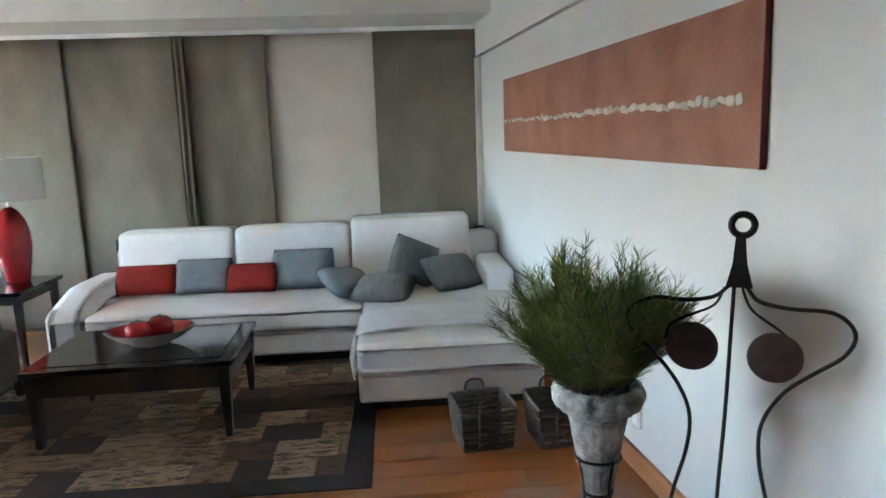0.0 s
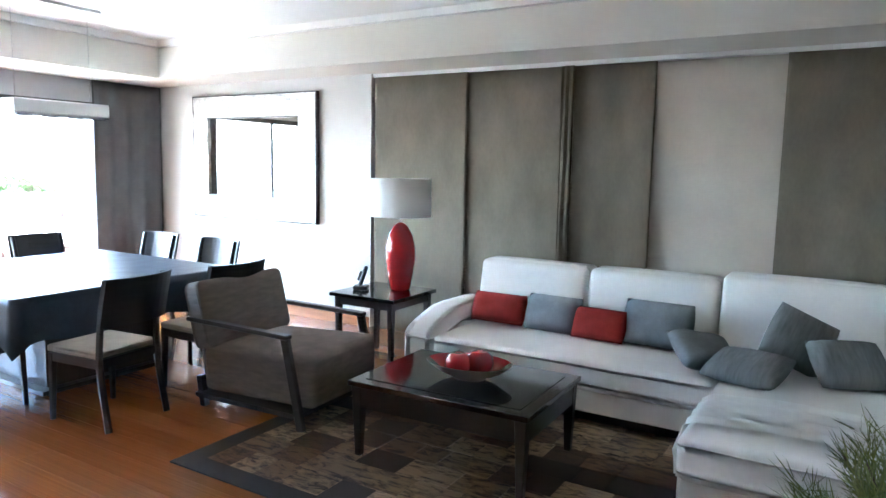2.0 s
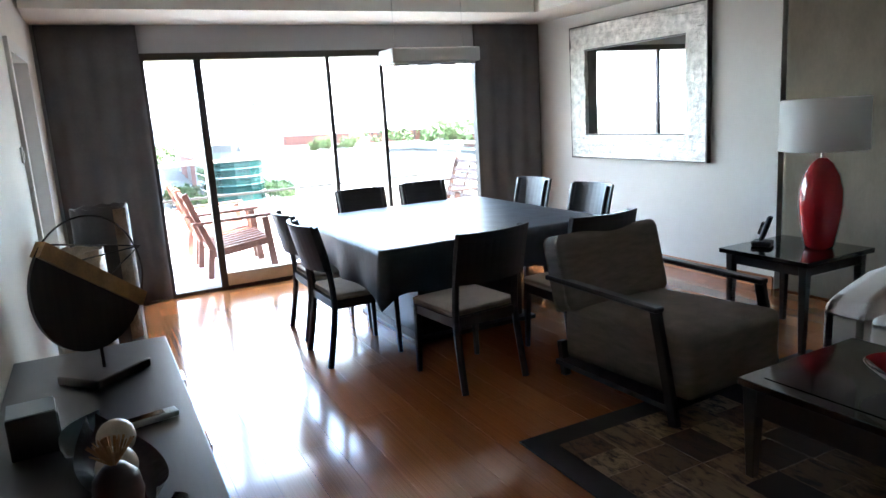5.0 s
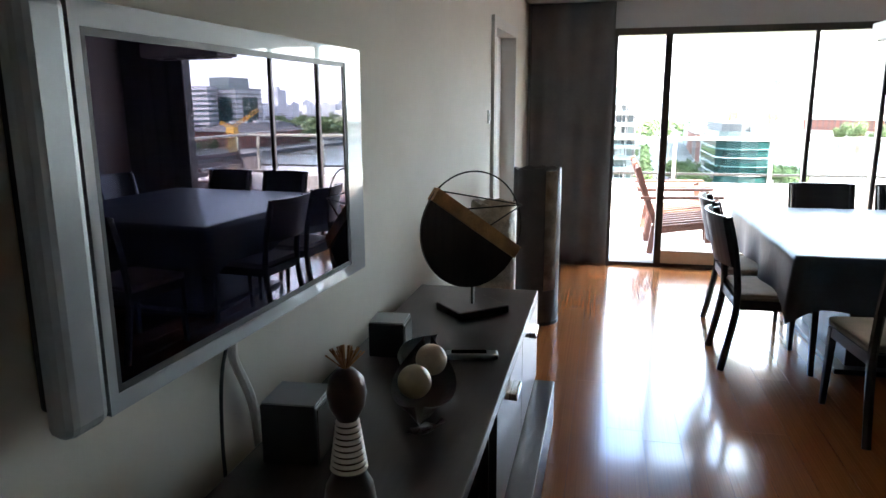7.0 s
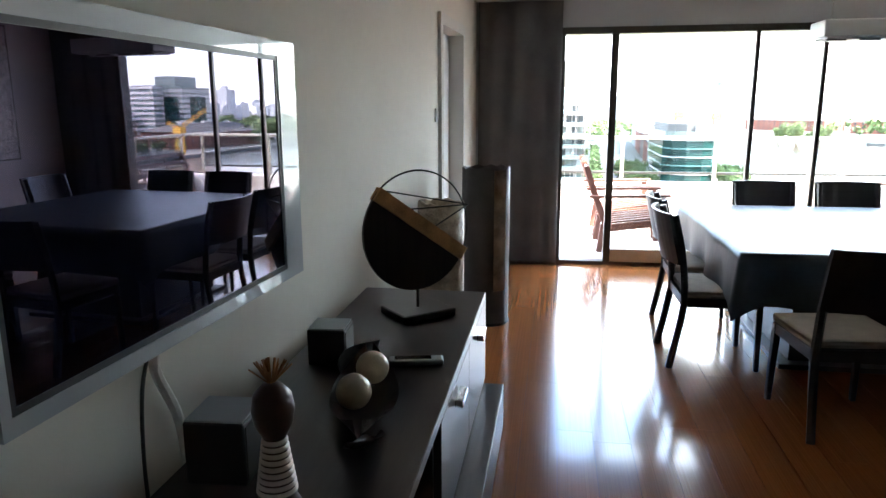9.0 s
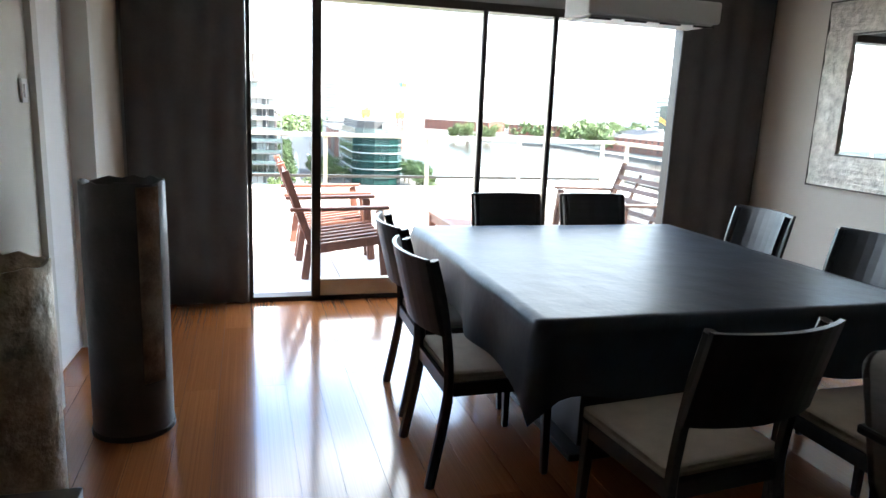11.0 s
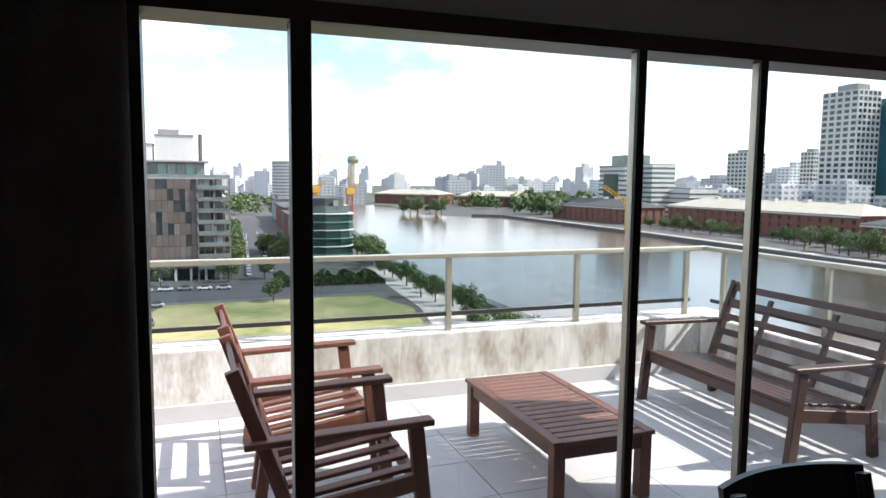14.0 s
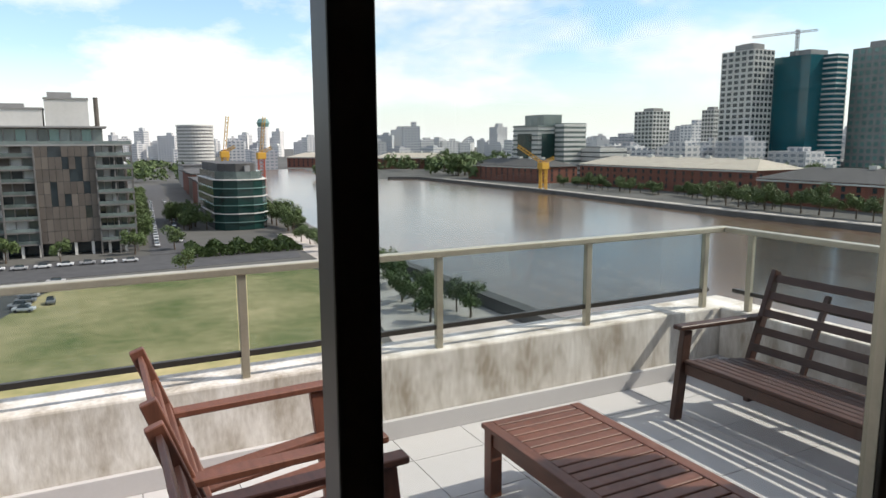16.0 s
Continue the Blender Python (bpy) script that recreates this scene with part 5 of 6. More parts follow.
for px, py in ((1238, 594), (1380, 602)):
    pb_ = lathe(bmesh.new(), [(0, 0.014), (0.034, 0.012), (0.060, 0.004), (0.064, 0), (0.060, -0.002), (0, 0.008)], n=36)
    o = part("round_plate", pb_, M_BRONZE, wire, "domed brown metal plate", smooth=True)
    o.matrix_basis = Matrix.Translation(Vector(U(px, py)) + Vector((0, -0.004, 0))) @ pose(0, 0, 0, 90, 0, 0)
part("foot", B(-0.15, -0.10, 0.101, 0.11, 0.10, 0.121, bev=0.004), M_IRON, wire)


def basket(x, y, r):
    e = thing("basket", "square dark grey wicker basket with hoop handles", "basket", pose(x, y, 0, 0, 0, r), "wicker baskets on the floor")
    for k in range(9):
        z = 0.012 + k * 0.024
        w = 0.125 + 0.018 * k / 8
        pts = []
        for i in range(40):
            a = 2 * math.pi * i / 40
            c, s = math.cos(a), math.sin(a)
            q = (abs(c) ** 14 + abs(s) ** 14) ** (-1 / 14)
            pts.append((w * q * c, w * q * s, z + 0.002 * math.sin(i * 3 + k * 1.6)))
        part("woven_band", tube(bmesh.new(), pts, 0.0135, 5, True), M_WICKER, e)
    part("bottom", B(-0.12, -0.12, 0.004, 0.12, 0.12, 0.012), M_WICKER, e)
    for sy in (-1, 1):
        y_ = sy * 0.150
        part("handle", tube(bmesh.new(), smoothed([(-0.055, y_, 0.10), (-0.05, y_, 0.22), (-0.03, y_, 0.265), (0.03, y_, 0.265), (0.05, y_, 0.22), (0.055, y_, 0.10)]), 0.007, 6), M_WICKER, e)
        for px in (-0.055, 0.055):
            part("stay", tube(bmesh.new(), [(px, y_ * 0.99, 0.02), (px, y_, 0.20)], 0.006, 5), M_WICKER, e)


basket(0.69, 3.10, 8)
basket(1.075, 3.08, 5)

# ---- terrace ----
TZ = -0.02
terr = struct("terrace_slab", B(-9.70, -3.0, -0.4, WX - 0.16, 6.35, TZ - 0.012), M_GROUT, "pale square tiled terrace floor", "terrace")
struct("parapet_west", B(-9.62, -3.0, TZ - 0.01, -9.30, 6.35, 0.48, bev=0.015), M_RENDER, "low stained white rendered parapet", "parapet")
struct("parapet_north", B(-9.30, 6.03, TZ - 0.01, WX - 0.16, 6.35, 0.48, bev=0.015), M_RENDER, "low stained white rendered parapet", "parapet")
struct("parapet_skirting_west", B(-9.30, -3.0, TZ, -9.265, 6.03, 0.10, bev=0.004), M_TILE, "tiled skirting along the parapet", "trim")
struct("parapet_skirting_north", B(-9.265, 5.995, TZ, WX - 0.17, 6.03, 0.10, bev=0.004), M_TILE, "tiled skirting along the parapet", "trim")
struct("terrace_south_wall", B(-9.62, -3.2, -0.4, WX - 0.16, -3.0, 2.8), M_RENDER, "plain rendered wall closing the terrace", "wall")
struct("facade_wall", B(WX - 0.36, -3.0, -0.4, WX - 0.165, 0.35, 2.9), M_RENDER, "rendered outer wall of the flat", "wall")
struct("facade_parapet", B(WX - 0.36, -3.0, 2.925, WX - 0.165, 6.35, 3.5), M_RENDER, "rendered facade of the storey above", "wall")
rail = thing("terrace_railing", "champagne aluminium terrace railing with glass infill", "railing")
RXX = -9.36
part("top_rail", B(RXX - 0.035, -3.0, 1.055, RXX + 0.035, 6.13, 1.095, bev=0.006), M_RAIL, rail)
part("top_rail", B(RXX + 0.035, 6.06, 1.055, WX - 0.17, 6.13, 1.095, bev=0.006), M_RAIL, rail)
part("lower_rail", B(RXX - 0.015, -3.0, 0.60, RXX + 0.015, 5.95, 0.63), M_ALU, rail)
part("lower_rail", B(RXX + 0.12, 6.08, 0.60, WX - 0.17, 6.11, 0.63), M_ALU, rail)
for y in (-2.2, -1.05, 0.12, 1.28, 2.45, 3.63, 4.78, 5.90):
    part("post", B(RXX - 0.018, y - 0.022, 0.48, RXX + 0.022, y + 0.022, 1.055, bev=0.003), M_RAIL, rail)
for x in (-9.10, -8.05, -7.0):
    part("post", B(x - 0.022, 6.075, 0.48, x + 0.022, 6.115, 1.055, bev=0.003), M_RAIL, rail)
ys = (-2.2, -1.05, 0.12, 1.28, 2.45, 3.63, 4.78, 5.90)
for a, b in zip(ys, ys[1:]):
    p = part("glass_panel", B(RXX - 0.004, a + 0.03, 0.635, RXX + 0.004, b - 0.03, 1.05), M_RPANE, rail)
    p.visible_shadow = False
for a, b in ((-9.07, -8.08), (-8.02, -7.03)):
    p = part("glass_panel", B(a, 6.092, 0.635, b, 6.098, 1.05), M_RPANE, rail)
    p.visible_shadow = False


def patio_chair(name, seats, label, cat, m, group="", wood=M_TEAK):
    """A slatted timber chair or bench facing +y, feet on z = 0."""
    e = thing(name, label, cat, m, group)
    w = seats / 2
    for sx in (-1, 1):
        x = sx * (w - 0.025)
        part("front_leg", beam(bmesh.new(), (x, 0.36, 0.58), (x, 0.42, 0.0), 0.045, 0.07, up=(0, 1, 0), bev=0.004), wood, e)
        part("rear_leg", beam(bmesh.new(), (x * 0.96, -0.42, 0.90), (x * 0.96, -0.20, 0.28), 0.04, 0.06, up=(0, 1, 0), bev=0.004), wood, e)
        part("rear_foot", beam(bmesh.new(), (x, -0.22, 0.30), (x, -0.26, 0.0), 0.045, 0.06, up=(0, 1, 0), bev=0.004), wood, e)
        part("side_rail", beam(bmesh.new(), (x, -0.22, 0.25), (x, 0.38, 0.33), 0.035, 0.08, bev=0.004), wood, e)
        part("arm", beam(bmesh.new(), (x, -0.38, 0.585), (x, 0.44, 0.605), 0.075, 0.03, bev=0.005), wood, e)
    hw = w - 0.05
    if seats < 1:
        n = 5
        for k in range(n):
            x = -hw + 0.04 + (2 * hw - 0.08) * k / (n - 1)
            part("seat_slat", beam(bmesh.new(), (x, -0.20, 0.30), (x, 0.38, 0.375), 0.058, 0.02, bev=0.003), wood, e)
    else:
        n = 8
        for k in range(n):
            t = k / (n - 1)
            y, z = -0.18 + 0.55 * t, 0.315 + 0.07 * t
            part("seat_slat", beam(bmesh.new(), (-hw, y, z), (hw, y, z), 0.048, 0.02, bev=0.003), wood, e)
        for x in (-0.28, 0.28):
            part("back_stay", beam(bmesh.new(), (x, -0.395, 0.80), (x, -0.19, 0.30), 0.03, 0.03, up=(0, 1, 0)), wood, e)
    part("front_rail", beam(bmesh.new(), (-hw, 0.37, 0.335), (hw, 0.37, 0.335), 0.03, 0.07, bev=0.003), wood, e)
    part("back_rail", beam(bmesh.new(), (-hw, -0.20, 0.275), (hw, -0.20, 0.275), 0.03, 0.06, bev=0.003), wood, e)
    for k in range(5):
        t = k / 4
        y, z = -0.215 - 0.185 * t, 0.40 + 0.45 * t
        part("back_slat", beam(bmesh.new(), (-hw, y, z), (hw, y, z), 0.02, 0.052, up=(0, -0.33, 1), bev=0.003), wood, e)
    return e


pc = patio_chair("patio_chair", 0.74, "slatted reddish-brown teak patio armchair", "chair", pose(-7.53, 2.31, TZ), "teak armchairs on the terrace")
copy_thing(pc, pose(-8.42, 2.31, TZ))
patio_chair("patio_bench", 1.46, "slatted dark teak garden bench, shade in its colour", "bench", pose(-8.02, 5.43, TZ, 0, 0, 180), wood=M_TEAKD)
ot = thing("patio_table", "low slatted teak coffee table", "coffee table", pose(-7.88, 3.73, TZ))
TL, TW, TH = 0.60, 0.305, 0.375
for a, b in (((-TL, -TW + 0.03, TH - 0.012), (TL, -TW + 0.03, TH - 0.012)), ((-TL, TW - 0.03, TH - 0.012), (TL, TW - 0.03, TH - 0.012))):
    part("top_rail", beam(bmesh.new(), a, b, 0.06, 0.024, bev=0.003), M_TEAK, ot)
for k in range(17):
    x = -TL + 0.03 + (2 * TL - 0.06) * k / 16
    part("top_slat", beam(bmesh.new(), (x, -TW + 0.062, TH - 0.012), (x, TW - 0.062, TH - 0.012), 0.060, 0.020, bev=0.003), M_TEAK, ot)
for sy in (-1, 1):
    part("apron", B(-TL + 0.03, sy * (TW - 0.035) - 0.011, TH - 0.10, TL - 0.03, sy * (TW - 0.035) + 0.011, TH - 0.024), M_TEAK, ot)
for sx in (-1, 1):
    part("apron", B(sx * (TL - 0.035) - 0.011, -TW + 0.05, TH - 0.10, sx * (TL - 0.035) + 0.011, TW - 0.05, TH - 0.024), M_TEAK, ot)
    for sy in (-1, 1):
        part("leg", B(sx * (TL - 0.045) - 0.033, sy * (TW - 0.045) - 0.033, 0, sx * (TL - 0.045) + 0.033, sy * (TW - 0.045) + 0.033, TH - 0.025, bev=0.004), M_TEAK, ot)

# ---- the city ----
GZ = -32.0
struct("ground", B(-4000, -4000, GZ - 1, 4000, 4000, GZ), M_GROUND, "flat city ground reaching the horizon", "ground")
struct("water", prism(bmesh.new(), ((150, 76), (-124, 75), (-262, 76), (-520, 108), (-680, 140), (-900, 190), (-900, 250), (-640, 215), (-600, 250), (-585, 271), (-398, 269), (-219, 257), (150, 262)), GZ, GZ + 0.10), M_WATER, "brown calm dock water", "water")
q = bmesh.new()
for a, b in (((-585, 273), (-398, 271)), ((-398, 271), (-219, 259)), ((-219, 259), (150, 264)), ((-603, 248), (-585, 273)), ((150, 74), (-262, 74)), ((-262, 74), (-520, 106))):
    beam(q, (*a, GZ + 1.2), (*b, GZ + 1.2), 3.0, 2.4)
struct("quay_wall", q, M_QUAY, "dark stone quay wall along the dock", "quay")
struct("lawn", prism(bmesh.new(), ((-60, -60), (-120, -38), (-155, -18), (-198, -6), (-199, 50), (-176, 56), (-60, 34)), GZ, GZ + 0.06), M_LAWN, "patchy green and dry lawn", "lawn")
struct("pavement", prism(bmesh.new(), ((-60, 36), (-176, 58), (-262, 62), (-262, 72), (-60, 72)), GZ, GZ + 0.05), M_PAVE, "pale paved waterside promenade", "pavement")
struct("pavement_far", prism(bmesh.new(), ((150, 267), (-215, 262), (-398, 275), (-585, 277), (-585, 300), (-398, 295), (-215, 285), (150, 290)), GZ, GZ + 0.05), M_PAVE, "pale paved quayside", "pavement")
rd = bmesh.new()
prism(rd, ((-200, -60), (-230, -60), (-232, 60), (-206, 56)), GZ, GZ + 0.08)
prism(rd, ((-232, 16), (-232, 28), (-620, 52), (-620, 40)), GZ, GZ + 0.09)
struct("road", rd, M_ASPH, "grey asphalt street between the buildings", "road")

winme = {}


def wmesh(mt):
    if mt not in winme:
        winme[mt] = mesh_of("window", B(-0.5, -0.15, -0.5, 0.5, 0.15, 0.5), mt)
    return winme[mt]


def facade(parent, p0, p1, z0, floors, fh, cols, ww, wh, mt, out):
    """Rows of window panes along the line p0 to p1; out is the side they stand proud of."""
    p0, p1 = Vector((*p0, 0)), Vector((*p1, 0))
    d = p1 - p0
    rot = math.degrees(math.atan2(d.y, d.x))
    for f in range(floors):
        for c in range(cols):
            p = p0 + d * ((c + 0.5) / cols) + Vector((*out, 0)) * 0.05
            piece("window", wmesh(mt), parent, Matrix.Translation((p.x, p.y, z0 + (f + 0.5) * fh)) @ pose(0, 0, 0, 0, 0, rot) @ Matrix.Diagonal((ww, 1, wh, 1)))


# apartment block beside the lawn
ab = thing("apartment_building", "grey-brown apartment building with screened facade and glazed balconies", "building")
FH, FZ = 3.72, GZ + 4.0
part("wall", B(-264, -44, FZ, -246, 11, 1.5), M_CONCD, ab)
part("penthouse", B(-262, -44, 1.7, -247.4, 5.8, 6.7), M_CONCD, ab, "recessed penthouse storey")
part("roof", B(-264, -44.5, 6.7, -244.5, 7.0, 7.2), M_CONCD, ab)
part("terrace_slab", B(-264, -44.4, 1.25, -243.0, 13.6, 1.75), M_CONCD, ab)
for y0, y1, z1, lab in ((-9.5, 2.4, 15.4, "white rooftop plant room"), (-44, -10.2, 12.3, "white rooftop plant room")):
    rb_ = part("roof_box", B(-260, y0, 7.2, -250, y1, z1), M_CONC, ab, lab)
    part("coping", B(-260.3, y0 - 0.2, z1, -249.7, y1 + 0.2, z1 + 0.5), M_CONCD, rb_)
for y0, y1, z0, z1 in ((-8.6, -2.0, 15.9, 17.6), (-36, -26, 12.8, 14.6), (-22, -15, 12.8, 14.0)):
    part("air_unit", B(-256, y0, z0, -252, y1, z1), M_CONCD, ab)
part("chimney", lathe(bmesh.new(), [(0, 7.2), (0.7, 7.2), (0.7, 16.2), (0, 16.2)], -252, 4.6, 12), M_DARKF, ab)
for k in range(17):
    piece("window", wmesh(M_GLZ if k % 3 else M_TEALB), ab, Matrix.Translation((-247.3, -42.4 + k * 2.92, 4.3)) @ pose(0, 0, 0, 0, 0, 90) @ Matrix.Diagonal((2.55, 1, 3.9, 1)))
part("balustrade", B(-243.2, -44.2, 1.75, -243.0, 13.5, 2.7), M_GLZ, ab, "green glass balustrade")
rnd = random.Random(5)
for f in range(8):
    z = FZ + f * FH
    part("floor_slab", B(-246, -44.3, z - 0.25, -242.6, -13.0, z + 0.25), M_SLAB, ab)
    part("floor_slab", B(-246, 3.2, z - 0.25, -241.8, 13.6 - 0.25 * (f % 2), z + 0.25), M_SLAB, ab)
    part("balustrade", B(-242.0, 3.3, z + 0.25, -241.85, 13.2, z + 1.2), M_GLZ, ab)
    part("balustrade", B(-242.8, -44.2, z + 0.25, -242.65, -13.1, z + 1.2), M_GLZ, ab)
    for k in range(10):
        piece("window", wmesh(rnd.choice((M_GLZ, M_GLZ, M_BLIND, M_WINDK, M_DARKF))), ab, Matrix.Translation((-245.9, -42.6 + k * 3.1, z + 1.95)) @ pose(0, 0, 0, 0, 0, 90) @ Matrix.Diagonal((2.7, 1, 3.0, 1)))
    for k in range(4):
        piece("window", wmesh(rnd.choice((M_GLZ, M_BLIND, M_WINDK))), ab, Matrix.Translation((-245.9, 4.2 + k * 1.95, z + 1.95)) @ pose(0, 0, 0, 0, 0, 90) @ Matrix.Diagonal((1.7, 1, 3.0, 1)))
    for k in range(3):
        piece("window", wmesh(rnd.choice((M_GLZ, M_WINDK))), ab, Matrix.Translation((-249 - k * 5, 11.05, z + 1.95)) @ Matrix.Diagonal((4.0, 1, 2.6, 1)))
    for k in range(9):
        if rnd.random() < 0.9:
            piece("screen_panel", wmesh(M_DARKF), ab, Matrix.Translation((-243.2, -12.1 + k * 1.78, z + FH / 2)) @ pose(0, 0, 0, 0, 0, 90) @ Matrix.Diagonal((1.68, 1, FH - 0.12, 1)))
part("screen_backing", B(-246, -13.0, FZ, -243.6, 3.2, 1.25), M_WINDK, ab)
for y in (-44, -37, -30, -22, -13.1, 3.2, 8.4, 13.2):
    part("pier", B(-243.0, y - 0.25, GZ, -242.2, y + 0.25, 1.25), M_SLAB, ab)
for k in range(12):
    part("column", B(-244.5, -42 + k * 4.7, GZ, -243.6, -41.2 + k * 4.7, FZ), M_CONC, ab)
part("lobby", B(-262, -42, GZ, -249, 9, FZ), M_WINDK, ab, "dark glazed ground floor")

# round-cornered teal office
tl = thing("teal_office", "dark green glass office block with rounded corner and pale bands", "building")
pts = [(-330, 44), (-288, 44), (-283, 47), (-281, 52), (-281, 58), (-283, 62), (-288, 64.5), (-330, 66)]
part("wall", prism(bmesh.new(), pts, GZ, -12.5), M_OFFG, tl)
part("setback", prism(bmesh.new(), [(x - 2, 55 + (y - 55) * 0.9) for x, y in pts], -12.5, -9.2), M_GLZ, tl, "pale recessed top storey")
part("roof", prism(bmesh.new(), [(x - 6, 55 + (y - 55) * 0.75) for x, y in pts], -9.2, -6.2), M_ROOFD, tl)
for k in range(6):
    part("roof_unit", B(-300 + k * 2.6, 49 + (k * 5) % 9, -9.2, -298.4 + k * 2.6, 51 + (k * 5) % 9, -7.6 + 0.3 * (k % 3)), M_CONCD, tl)
for f in range(6):
    z = GZ + 3 + f * 3.3
    part("storey_band", prism(bmesh.new(), [(x + 0.5 if x > -300 else x, 55 + (y - 55) * 1.04) for x, y in pts], z, z + 0.35), M_CONC if f % 2 else M_TEALB, tl)

# low blocks along the street
rnd = random.Random(8)
for k in range(7):
    x = -345 - k * 42
    b = thing("office_building", "low dark waterside office building", "building", group="buildings along the street")
    h = rnd.uniform(12, 20)
    part("wall", B(x - 36, 50 + k * 3, GZ, x, 68 + k * 5, GZ + h), rnd.choice((M_DARKF, M_CONCD, M_BRICK)), b)
    part("roof", B(x - 37, 49.5 + k * 3, GZ + h, x + 0.5, 68.5 + k * 5, GZ + h + 0.8), M_ROOFD, b)
    facade(b, (x, 50 + k * 3), (x, 68 + k * 5), GZ + 2, 3, 3.6, 5, 2.2, 2.0, M_WINDK, (1, 0))
for k in range(4):
    x = -300 - k * 70
    b = thing("office_building", "grey residential block along the street", "building", group="buildings along the street")
    h = rnd.uniform(22, 28)
    part("wall", B(x - 55, -40, GZ, x, 14 + k * 3, GZ + h), rnd.choice((M_CONCD, M_DARKF)), b)
    part("roof", B(x - 55, -40, GZ + h, x + 0.5, 14.5 + k * 3, GZ + h + 1), M_CONC, b)


# brick warehouses across the dock
def warehouse(p0, p1, depth, h, roofmat, label):
    e = thing("brick_warehouse", label, "warehouse", group="dock warehouses")
    a, b = Vector((*p0, 0)), Vector((*p1, 0))
    d = (b - a).normalized()
    nrm = Vector((-d.y, d.x, 0))
    if nrm.y < 0:
        nrm = -nrm
    c, e2 = b + nrm * depth, a + nrm * depth
    foot = [(v.x, v.y) for v in (a, b, c, e2)]
    part("wall", prism(bmesh.new(), foot, GZ, GZ + h), M_BRICK, e)
    rf = bmesh.new()
    o = 1.2
    lo = [rf.verts.new((v.x, v.y, GZ + h + 0.3)) for v in (a - d * o - nrm * o, b + d * o - nrm * o, c + d * o + nrm * o, e2 - d * o + nrm * o)]
    mid0, mid1 = (a + e2) / 2 + d * depth * 0.35, (b + c) / 2 - d * depth * 0.35
    hi = [rf.verts.new((v.x, v.y, GZ + h + 6.5)) for v in (mid0, mid1)]
    rf.faces.new((lo[0], lo[1], hi[1], hi[0]))
    rf.faces.new((lo[2], lo[3], hi[0], hi[1]))
    rf.faces.new((lo[1], lo[2], hi[1]))
    rf.faces.new((lo[3], lo[0], hi[0]))
    rf.faces.new(lo[::-1])
    bmesh.ops.recalc_face_normals(rf, faces=rf.faces)
    part("roof", rf, roofmat, e)
    ln = (b - a).length
    part("cornice", beam(bmesh.new(), (*(a - nrm * 0.4)[:2], GZ + h - 0.6), (*(b - nrm * 0.4)[:2], GZ + h - 0.6), 0.8, 0.9), M_CONC, e)
    facade(e, p0, p1, GZ + 1, 3, (h - 2) / 3, int(ln / 7.5), 2.0, 2.6, M_WINDK, (-nrm.x, -nrm.y))
    facade(e, (b.x, b.y), (c.x, c.y), GZ + 1, 3, (h - 2) / 3, max(3, int(depth / 7)), 2.0, 2.6, M_WINDK, (d.x, d.y))
    for k in range(5):
        m = mid0.lerp(mid1, (k + 0.5) / 5)
        part("roof_vent", B(m.x - 2, m.y - 1.5, GZ + h + 5.5, m.x + 2, m.y + 1.5, GZ + h + 8), M_CONC, e)
    return e


warehouse((-452, 352), (-286, 352), 44, 16, M_ROOFB, "long red brick warehouse with a beige hipped roof")
warehouse((-575, 318), (-472, 328), 40, 13, M_ROOFD, "red brick warehouse with a dark slate roof")
warehouse((-268, 330), (-120, 326), 45, 13, M_ROOFD, "red brick warehouse with a dark slate roof")
warehouse((-850, 330), (-800, 410), 45, 14, M_ROOFB, "distant red brick warehouse")
warehouse((-980, 250), (-900, 320), 45, 14, M_ROOFB, "distant red brick warehouse")


def tower(name, x0, y0, x1, y1, h, wallm, winm, floors, cols, label, ribs=True):
    e = thing(name, label, "building", group="city towers")
    part("wall", B(x0, y0, GZ, x1, y1, h), wallm, e)
    part("roof", B(x0 + (x1 - x0) * 0.25, y0 + (y1 - y0) * 0.25, h, x1 - (x1 - x0) * 0.2, y1 - (y1 - y0) * 0.2, h + (h - GZ) * 0.05), M_CONCD, e)
    fh = (h - GZ - 4) / floors
    if cols:
        facade(e, (x1, y0), (x1, y1), GZ + 4, floors, fh, cols, (y1 - y0) / cols * 0.62, fh * 0.6, winm, (1, 0))
        facade(e, (x0, y0), (x1, y0), GZ + 4, floors, fh, cols, (x1 - x0) / cols * 0.62, fh * 0.6, winm, (0, -1))
    elif ribs:
        for f in range(floors):
            z = GZ + 4 + f * fh
            part("storey_band", B(x0 - 0.3, y0 - 0.3, z, x1 + 0.3, y1 + 0.3, z + fh * 0.22), winm, e)
    return e


# towers behind the far warehouses
ta = tower("unfinished_tower", -452, 505, -418, 530, 78, M_CONC, M_WINDK, 22, 5, "raw concrete tower under construction")
part("core", B(-448, 524, 78, -436, 532, 86), M_CONCD, ta)
tower("glass_tower", -424, 535, -388, 575, 72, M_TEAL, M_TEALB, 1, 0, "dark teal glass office tower", ribs=False)
gt = thing("banded_tower_wing", "banded glass wing of the office tower", "building", group="city towers")
part("wall", B(-388, 552, GZ, -376, 566, 72), M_TEAL, gt)
for f in range(24):
    part("storey_band", B(-388.2, 551.5, GZ + 4 + f * 4.2, -375.5, 566.4, GZ + 5.3 + f * 4.2), M_CONC, gt)
tower("office_tower", -385, 585, -350, 620, 78, M_CONCD, M_TEALB, 18, 6, "grey glazed office tower")
bo = thing("blue_office", "pale blue-grey stepped office with dark glass centre", "building", group="city towers")
part("wall", B(-560, 358, GZ, -520, 392, 15), M_CONC, bo)
part("upper_step", B(-556, 368, 15, -526, 388, 26), M_GLZ, bo)
